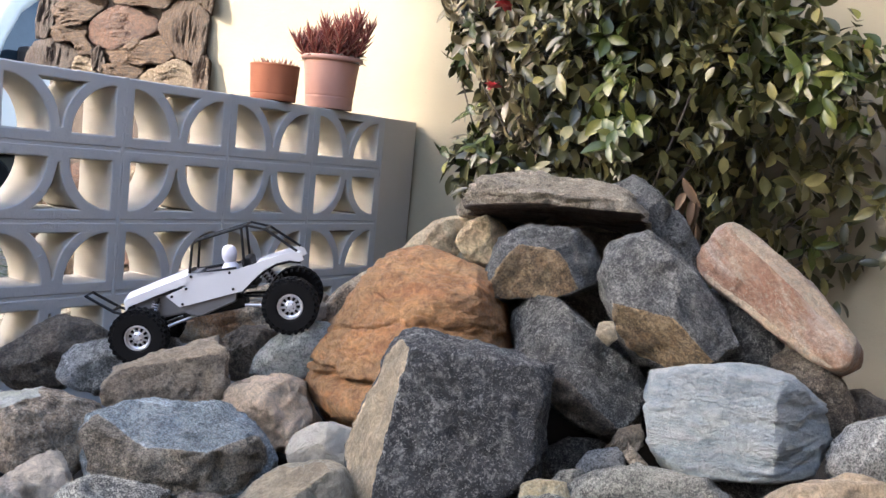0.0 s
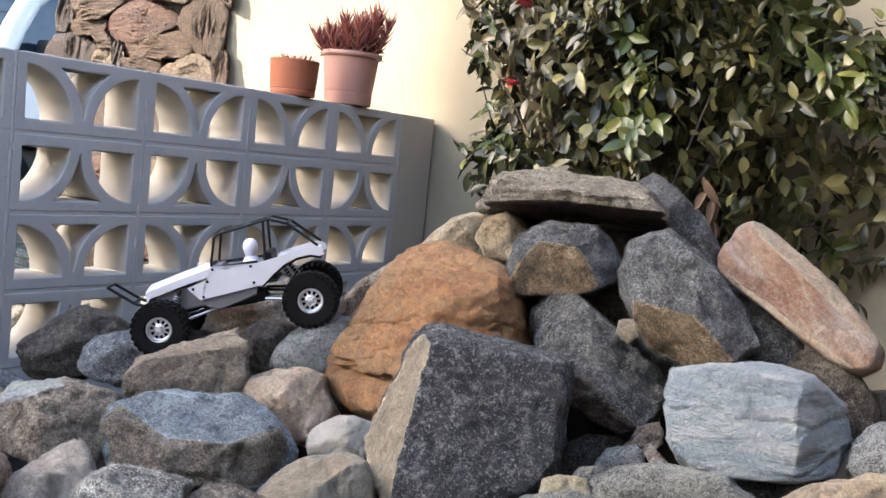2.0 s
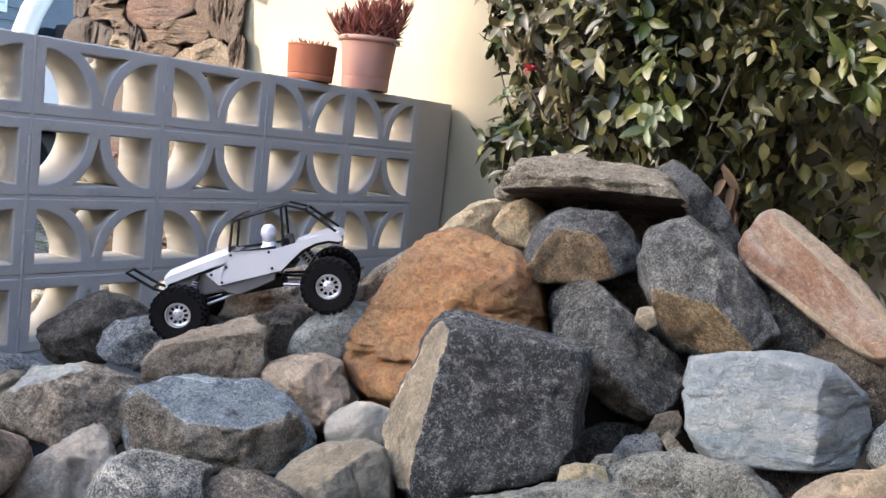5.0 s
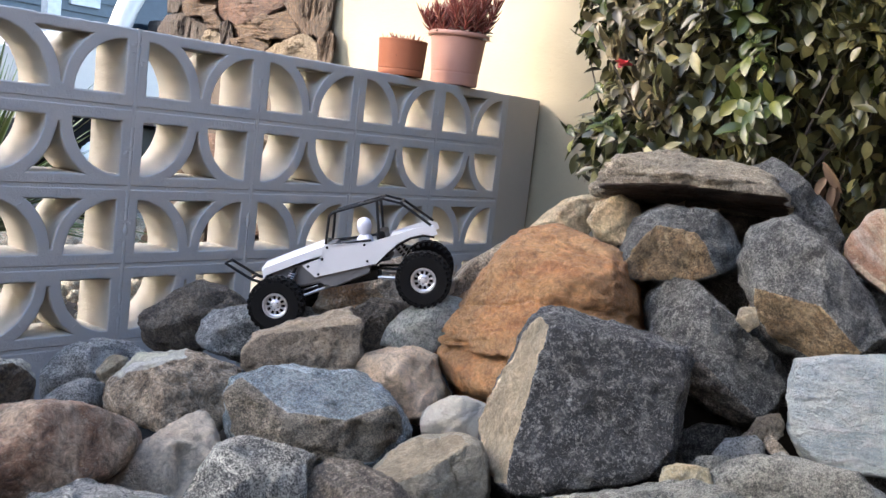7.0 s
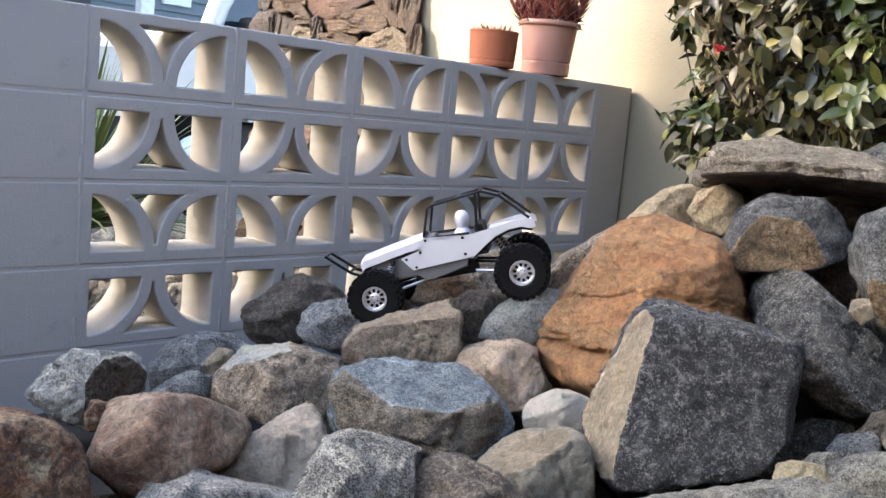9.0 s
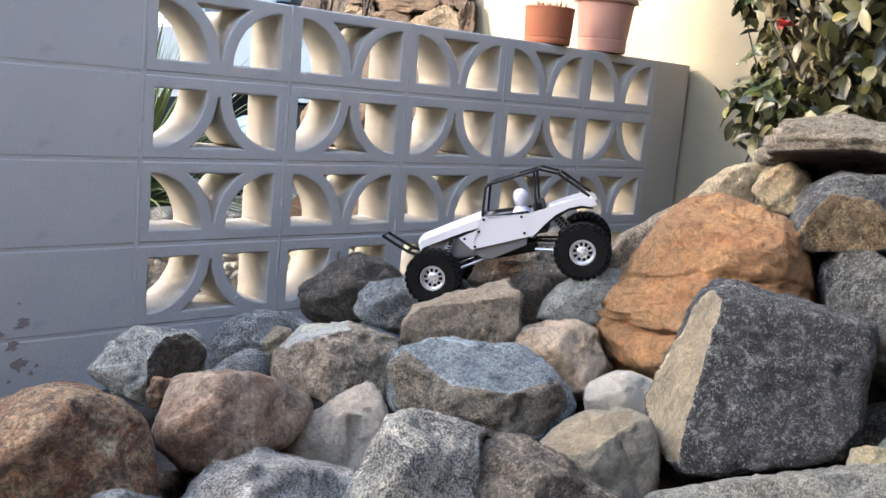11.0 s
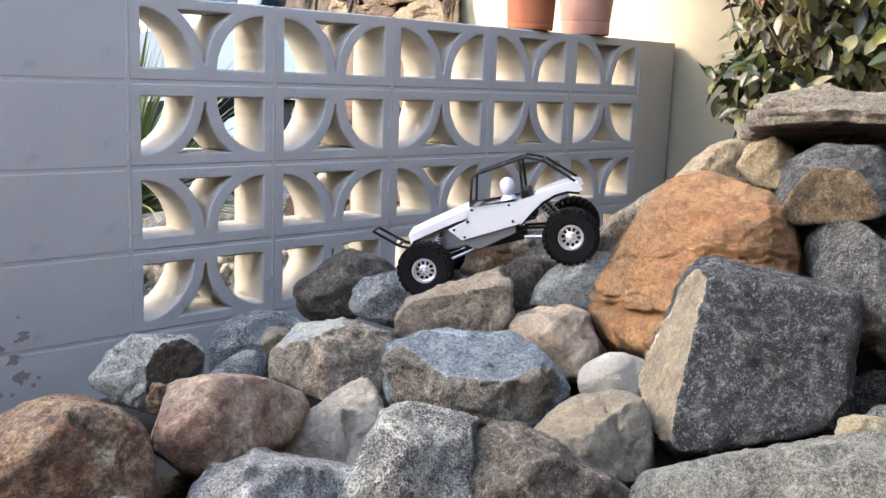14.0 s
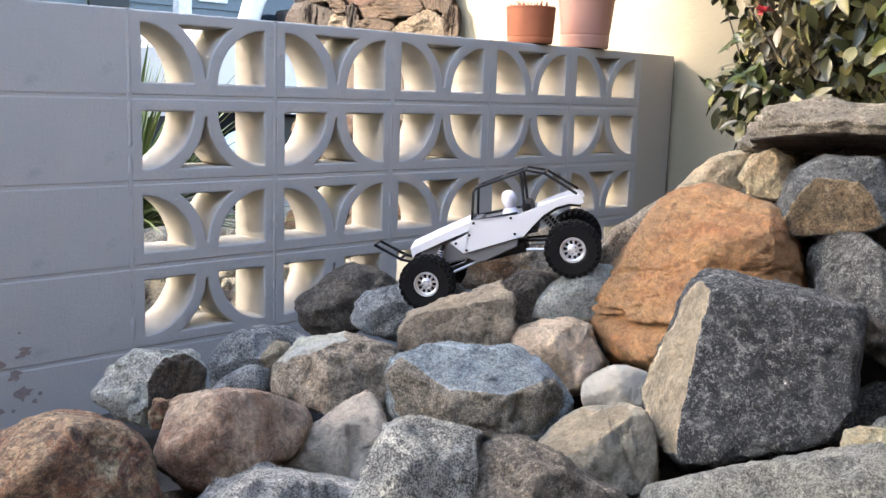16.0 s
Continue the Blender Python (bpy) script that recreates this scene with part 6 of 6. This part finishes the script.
        mid = root.lerp(e, 0.5) + Vector((rnd.gauss(0, 0.05), rnd.gauss(0, 0.06), 0.08))
        tube([root, root.lerp(mid, 0.5) + Vector((0, 0, 0.03)), mid, mid.lerp(e, 0.6), e], 0.007, 6, wood, 0.2)
    part("trunk", wood, M_BARK, base, "thin branching grey-brown stems")
    tagged(part("crown", leaves, [M_LEAF, M_LEAF_NEW, M_LEAF_BRONZE], base), kind="stuff")
    return base


shrub()


# ---- pots on the wall ----
def pot(name, label, place, profile, mat, soil_z, soil_r):
    base = new(name)
    base.location = place
    tagged(base, label, "flower pot")
    part("pot_body", lathe(profile, 40), mat, base, smooth=True)
    part("soil", lathe([(0, soil_z), (soil_r, soil_z - 0.004)], 24), M_SOIL, base)
    return base


def shoots(base, count, r, z, tall, length, thick, seed, mat):
    """Pointed fleshy leaves in a dense dome above a pot's rim."""
    rnd = random.Random(seed)
    bm = bmesh.new()
    for i in range(count):
        a = i * 2.39996 + rnd.gauss(0, 0.25)
        q = math.sqrt((i + 0.5) / count)
        k = rnd.choice((1.0, 1.0, 0.72, 0.5, 0.25))
        p = Vector((math.cos(a) * r * q * (0.8 + 0.2 * k), math.sin(a) * r * q * (0.8 + 0.2 * k), z + k * tall * math.sqrt(max(0.0, 1 - 0.85 * q * q))))
        d = Vector((math.cos(a) * q * 0.75 + rnd.gauss(0, 0.3), math.sin(a) * q * 0.75 + rnd.gauss(0, 0.3), 0.8 - 0.25 * q)).normalized()
        L = length * rnd.uniform(0.75, 1.25)
        lift = Vector((0, 0, 1)) * L
        tube([p - d * L * 0.5, p, p + d * L * 0.4 + lift * 0.05, p + d * L * 0.75 + lift * 0.16, p + d * L + lift * 0.34], thick * rnd.uniform(0.8, 1.1), 6, bm, 0.1)
    return tagged(part("leaves", bm, mat, base, "", True), kind="stuff")


small_pot = pot("flower_pot", "small round terracotta pot with short dry shoots", (1.095, 0.06, WALL_TOP), [(0, 0), (0.074, 0), (0.076, 0.003), (0.077, 0.018), (0.0757, 0.020), (0.0757, 0.0215), (0.0775, 0.0235), (0.0777, 0.027), (0.0823, 0.108), (0.0825, 0.112), (0.084, 0.116), (0.0825, 0.12), (0.076, 0.12), (0.072, 0.1), (0, 0.1)], M_CLAY, 0.105, 0.072)
big_pot = pot("flower_pot", "larger pink clay pot with a rolled rim and a red aloe", (1.39, 0.06, WALL_TOP), [(0, 0), (0.083, 0), (0.085, 0.003), (0.0851, 0.006), (0.0866, 0.038), (0.0868, 0.041), (0.0853, 0.0435), (0.0853, 0.0455), (0.0872, 0.048), (0.0876, 0.052), (0.0994, 0.161), (0.1, 0.166), (0.103, 0.169), (0.1095, 0.171), (0.112, 0.175), (0.112, 0.183), (0.109, 0.187), (0.101, 0.187), (0.097, 0.168), (0, 0.162)], M_PINKPOT, 0.17, 0.09)
shoots(small_pot, 40, 0.06, 0.105, 0.012, 0.022, 0.005, 4, M_SUCC)


def aloe(base, stems, seed, mat):
    """Crowded stems of upturned pointed leaves, taller on one side, with dry grey leaves round the foot."""
    rnd = random.Random(seed)
    bm, dry = bmesh.new(), bmesh.new()
    tall_side = Vector((0.67, -0.74, 0))
    for k in range(stems):
        a, q = k * 2.39996, math.sqrt((k + 0.5) / stems)
        foot = Vector((math.cos(a) * 0.082 * q, math.sin(a) * 0.082 * q, 0.165))
        lean = foot.xy.length / 0.082
        side = foot.dot(tall_side) / 0.082
        height = (0.135 + 0.07 * max(-0.75, side)) * rnd.uniform(0.85, 1.15) * (1.12 - 0.4 * lean)
        top = foot + Vector((foot.x * 0.75, foot.y * 0.75, height))
        for i in range(32):
            t = i / 31
            p = foot.lerp(top, t)
            b = i * 2.39996 + k
            out = Vector((math.cos(b), math.sin(b), 0))
            length = rnd.uniform(0.042, 0.066) * (1.0 - 0.25 * t)
            rise = 0.35 + 1.1 * t + rnd.uniform(-0.15, 0.25)
            d = (out + Vector((foot.x * 5, foot.y * 5, rise))).normalized()
            up = Vector((0, 0, length))
            old = t < 0.22 and rnd.random() < 0.55
            tube([p, p + d * length * 0.35, p + d * length * 0.7 + up * (0.08 if not old else -0.1), p + d * length + up * (0.26 if not old else -0.28)],
                 rnd.uniform(0.0052, 0.0075), 6, dry if old else bm, 0.08)
    tagged(part("leaves", bm, mat, base, "", True), kind="stuff")
    tagged(part("dry_leaves", dry, M_STRAW, base, "dry grey-tan leaves", True), kind="stuff")


aloe(big_pot, 24, 7, M_SUCC)

# ---- model crawler on the stones ----
def add_block(bm, m):
    """A small block without the cost of an operator."""
    v = [bm.verts.new(m @ Vector((x, y, z))) for x in (-0.5, 0.5) for y in (-0.5, 0.5) for z in (-0.5, 0.5)]
    for f in ((0, 1, 3, 2), (4, 6, 7, 5), (0, 4, 5, 1), (2, 3, 7, 6), (0, 2, 6, 4), (1, 5, 7, 3)):
        bm.faces.new([v[i] for i in f])


def crawler():
    base = new("toy_truck")
    front, rear = Vector((-0.055, -0.692, 0.656)), Vector((0.126, -0.932, 0.745))
    fwd = (front - rear).normalized()
    left = Vector((-0.72, -0.69, 0.02))
    left = (left - fwd * left.dot(fwd)).normalized()
    up = fwd.cross(left)
    wb = (front - rear).length
    half = 0.092
    o = rear - left * half
    base.matrix_world = Matrix((fwd, left, up)).transposed().to_4x4()
    base.matrix_world.translation = o
    base.matrix_basis = Matrix.Translation(o) @ Matrix((fwd, left, up)).transposed().to_4x4()
    tagged(base, "white model rock crawler with black roll cage on the stones", "toy truck")

    # wheels, each with knobbly tyre and slotted rim
    def wheel(x, side):
        R, w = 0.0575, 0.044
        bm = lathe([(0.0245, -w / 2 + 0.006), (0.030, -w / 2), (0.049, -w / 2 - 0.001), (0.0535, -w / 2 + 0.005), (0.0545, -w / 4), (0.0545, w / 4), (0.0535, w / 2 - 0.005), (0.049, w / 2 + 0.001), (0.030, w / 2), (0.0245, w / 2 - 0.006)], 40)
        for k in range(26):
            a = 2 * math.pi * k / 26
            for row, (z, off) in enumerate(((-0.0165, 0.0), (-0.0055, 0.5), (0.0055, 0.0), (0.0165, 0.5))):
                aa = a + off * 2 * math.pi / 26
                m = Matrix.Rotation(aa, 4, "Z") @ Matrix.LocRotScale((0.0555, 0, z), Euler((0.25 * (-1) ** row, 0, 0)), (0.006, 0.0075, 0.009))
                add_block(bm, m)
            for s in (-1, 1):
                m = Matrix.Rotation(a, 4, "Z") @ Matrix.LocRotScale((0.0515, 0, s * (w / 2 - 0.001)), None, (0.007, 0.005, 0.004))
                add_block(bm, m)
        turn = Matrix.Translation((x, side * half, 0)) @ Matrix.Rotation(-side * math.pi / 2, 4, "X")
        bm.transform(turn)
        tyre = part("wheel", bm, M_RUBBER, base, "knobbly black tyre")
        # pressed disc with ten oblong holes round the hub, a deep lip outside
        rim = lathe([(0.0335, -0.018), (0.0335, 0.017), (0.0325, 0.0205), (0.0300, 0.0205), (0.0285, 0.016), (0.0285, 0.012), (0.0245, 0.0105)], 60)
        lathe([(0.0155, 0.0125), (0.013, 0.0135), (0.0125, 0.0165), (0.0095, 0.0185), (0.0065, 0.0185), (0.006, 0.023), (0, 0.024)], 60, rim)
        n = 10
        for k in range(n):
            a0 = 2 * math.pi * k / n
            ring = []
            for da in (-0.145, -0.09, 0.09, 0.145):
                aa = a0 + da
                ring.append([rim.verts.new((r * math.cos(aa), r * math.sin(aa), z)) for r, z in ((0.0152, 0.0085 if abs(da) > 0.1 else 0.0126), (0.0252, 0.0065 if abs(da) > 0.1 else 0.0106))])
            for p, q in zip(ring, ring[1:]):
                rim.faces.new((p[0], p[1], q[1], q[0]))
        rim.transform(turn @ Matrix.Diagonal((0.8, 0.8, 1, 1)))
        bmesh.ops.recalc_face_normals(rim, faces=rim.faces[:])
        part("rim", rim, M_CHROME, tyre, "silver slotted rim")
        well = lathe([(0.027, 0.004), (0, 0.004)], 24)
        well.transform(turn)
        part("rim_well", well, M_BLACK, tyre, "dark inside of the rim")
        nuts = bmesh.new()
        for k in range(5):
            lathe([(0, 0.003), (0.0013, 0.003), (0.0015, 0)], 6, nuts, Matrix.Rotation(2 * math.pi * k / 5, 4, "Z") @ Matrix.Translation((0.0095, 0, 0.018)))
        nuts.transform(turn @ Matrix.Diagonal((0.8, 0.8, 1, 1)))
        part("wheel_bolts", nuts, M_BLACK, tyre)

    for x in (0, wb):
        for side in (-1, 1):
            wheel(x, side)
        bm = tube([(x, -0.075, 0), (x, 0.075, 0)], 0.009, 10)
        lathe([(0, -0.018), (0.012, -0.016), (0.019, 0), (0.012, 0.016), (0, 0.018)], 14, bm, Matrix.Translation((x, -0.012, 0)))
        part("axle", bm, M_BLACK, base)
    # body: side panels, bonnet, tub
    side = [(0.233, 0.067), (0.186, 0.079), (0.182, 0.103), (0.155, 0.092), (0.09, 0.092), (0.05, 0.097), (0.0, 0.104), (-0.024, 0.105), (-0.037, 0.098), (-0.04, 0.084), (-0.03, 0.082), (-0.012, 0.089), (0.014, 0.088), (0.04, 0.079), (0.063, 0.064), (0.088, 0.045), (0.212, 0.038)]
    for s, nm in ((1, "side_panel"), (-1, "side_panel")):
        bm = bmesh.new()
        a = [bm.verts.new((x, s * (0.058 - 0.00 * x), z)) for x, z in side]
        b = [bm.verts.new((x, s * 0.0555, z)) for x, z in side]
        bm.faces.new(a)
        bm.faces.new(b[::-1])
        for i in range(len(a)):
            j = (i + 1) % len(a)
            bm.faces.new((a[j], a[i], b[i], b[j]))
        bmesh.ops.triangulate(bm, faces=bm.faces[:])
        bmesh.ops.recalc_face_normals(bm, faces=bm.faces[:])
        pn = part(nm, bm, M_SHELL, base, "white body panel")
        bolts = [(0.222, 0.063), (0.192, 0.073), (0.205, 0.043), (0.105, 0.088), (0.105, 0.053), (0.178, 0.096)]
        for x, z in bolts:
            part("bolt", lathe([(0, 0.003), (0.0022, 0.0025), (0.003, 0), (0.003, -0.002)], 10, None, Matrix.Translation((x, s * 0.058, z)) @ Matrix.Rotation(-s * math.pi / 2, 4, "X")), M_BLACK, pn)
        low = [(0.212, 0.0365), (0.1, 0.0475), (0.106, 0.028), (0.18, 0.011), (0.2, 0.02)]
        bm = bmesh.new()
        a = [bm.verts.new((x, s * 0.052, z)) for x, z in low]
        b = [bm.verts.new((x, s * 0.035, z - 0.004)) for x, z in low]
        bm.faces.new(a)
        bm.faces.new(b[::-1])
        for i in range(len(a)):
            j = (i + 1) % len(a)
            bm.faces.new((a[j], a[i], b[i], b[j]))
        bmesh.ops.recalc_face_normals(bm, faces=bm.faces[:])
        part("rocker_plate", bm, M_GREYPLATE, base, "grey lower plate")
        # black wheel arch behind the panel
        arch = [(0.09, 0.043), (0.064, 0.062), (0.04, 0.077), (0.014, 0.0862), (-0.012, 0.0872), (-0.032, 0.0805)]
        bm = bmesh.new()
        rows = [[bm.verts.new((x, s * y, z + dz)) for y, dz in ((0.0565, 0), (0.026, 0.001), (0.026, -0.003), (0.0555, -0.004))] for x, z in arch]
        for p, q in zip(rows, rows[1:]):
            for i in range(4):
                bm.faces.new((p[i], q[i], q[(i + 1) % 4], p[(i + 1) % 4]))
        bm.faces.new(rows[0])
        bm.faces.new(rows[-1][::-1])
        bmesh.ops.recalc_face_normals(bm, faces=bm.faces[:])
        part("arch", bm, M_BLACK, base, "black wheel-arch liner")
    # bonnet
    bm = bmesh.new()
    sect = [(0.318, 0.036, 0.073), (0.31, 0.04, 0.08), (0.25, 0.048, 0.093), (0.182, 0.055, 0.106)]
    rows = []
    for x, hw, z in sect:
        rows.append([bm.verts.new((x, y * hw, z + dz)) for y, dz in ((-1, -0.022), (-1, -0.006), (-0.85, 0.0), (0, 0.004), (0.85, 0.0), (1, -0.006), (1, -0.022))])
    for p, q in zip(rows, rows[1:]):
        for i in range(6):
            bm.faces.new((p[i], q[i], q[i + 1], p[i + 1]))
    bm.faces.new(rows[0])
    part("bonnet", bm, M_SHELL, base, "white bonnet")
    part("grille", box(0.306, 0.316, -0.034, 0.034, 0.045, 0.072, 0.003), M_BLACK, base)
    part("rear_deck", box(-0.03, 0.055, -0.05, 0.05, 0.091, 0.095, 0.0015), M_SHELL, base)
    part("cab_floor", box(0.06, 0.19, -0.054, 0.054, 0.046, 0.052, 0.002), M_BLACK, base)
    part("dashboard", box(0.165, 0.184, -0.054, 0.054, 0.072, 0.1, 0.004), M_GREYPLATE, base)
    part("seat", box(0.062, 0.08, -0.05, 0.05, 0.052, 0.11, 0.006), M_BLACK, base)
    # engine bay under the bonnet
    part("inner_bay", box(0.19, 0.3, -0.035, 0.035, 0.02, 0.068, 0.006), M_GREYPLATE, base)
    # roll cage
    cage = part("roll_cage", tube([(0.158, -0.046, 0.165), (0.158, 0.046, 0.165)], 0.0028, 6), M_BLACK, base, "black tube roll cage")
    for s in (1, -1):
        y0, y1 = s * 0.053, s * 0.046
        for pts in ([(0.18, y0, 0.103), (0.164, y1, 0.16), (0.155, y1, 0.166)], [(0.155, y1, 0.166), (0.055, y1, 0.177), (0.02, y1, 0.160), (-0.03, y0, 0.104)],
                    [(0.075, y0, 0.095), (0.066, y1, 0.176)], [(0.09, y0, 0.095), (0.18, y0, 0.1)]):
            part("bar", tube(pts, 0.0028, 6), M_BLACK, cage)
    for x, z in ((0.058, 0.177), (0.02, 0.162), (0.104, 0.172)):
        part("bar", tube([(x, -0.046, z), (x, 0.046, z)], 0.0028, 6), M_BLACK, cage)
    part("bar", tube([(0.158, -0.046, 0.165), (0.058, 0.046, 0.177)], 0.0022, 6), M_BLACK, cage)
    # front bumper hoop
    hoop = [(0.3, -0.03, 0.03), (0.343, -0.03, 0.053), (0.388, -0.028, 0.097), (0.388, 0.028, 0.097), (0.343, 0.03, 0.053), (0.3, 0.03, 0.03)]
    bump = part("bumper", tube(hoop, 0.0032, 6), M_BLACK, base, "black tube front bumper")
    part("bar", tube([(0.345, -0.03, 0.055), (0.345, 0.03, 0.055)], 0.0032, 6), M_BLACK, bump)
    # running gear
    part("skid_plate", box(0.09, 0.215, -0.032, 0.032, 0.006, 0.03, 0.006), M_BLACK, base)
    for s in (1, -1):
        for x0, x1 in ((0.012, 0.1), (wb - 0.012, 0.2)):
            part("link", tube([(x0, s * 0.05, -0.004), (x1, s * 0.03, 0.012)], 0.0034, 8), M_STEEL, base, "bright steel link")
            part("link", tube([(x0, s * 0.03, 0.014), (x1, s * 0.02, 0.03)], 0.003, 8), M_BLACK, base)
        for x0, z0, x1, z1 in ((0.012, 0.008, 0.055, 0.085), (wb - 0.01, 0.008, 0.27, 0.065)):
            bm = tube([(x0, s * 0.048, z0), (x1, s * 0.042, z1)], 0.004, 8)
            a, b = Vector((x0, s * 0.048, z0)), Vector((x1, s * 0.042, z1))
            d = b - a
            sd = d.orthogonal().normalized()
            u2 = d.normalized().cross(sd)
            coil = [a + d * (0.2 + 0.65 * i / 72) + (sd * math.cos(i * 0.7) + u2 * math.sin(i * 0.7)) * 0.0075 for i in range(73)]
            sh = part("shock", bm, M_BLACK, base)
            part("spring", tube(coil, 0.0013, 5), M_STEEL, sh, "coil spring")
    # the shell is as long as the wheelbase asks
    longer = Matrix.Diagonal((wb / 0.29, 1, 1, 1))
    for ob in list(base.children_recursive):
        if not ob.name.startswith(("wheel", "rim", "axle", "link", "shock", "spring")):
            ob.data.transform(longer)
    # doll at the wheel: one plain shape
    doll = bmesh.new()
    lathe([(0, 0), (0.026, 0.002), (0.027, 0.03), (0.02, 0.05), (0.0135, 0.056), (0.0165, 0.061), (0.019, 0.068), (0.0205, 0.076), (0.019, 0.084), (0.0155, 0.091), (0.009, 0.0955), (0, 0.097)], 20, doll, Matrix.Translation((0.12, 0.012, 0.056)) @ Matrix.Rotation(-0.12, 4, "Y") @ Matrix.Diagonal((0.8, 0.9, 0.9, 1)))
    part("doll", doll, M_DOLL, base, "plain white doll in the driving seat", True)
    return base


crawler()
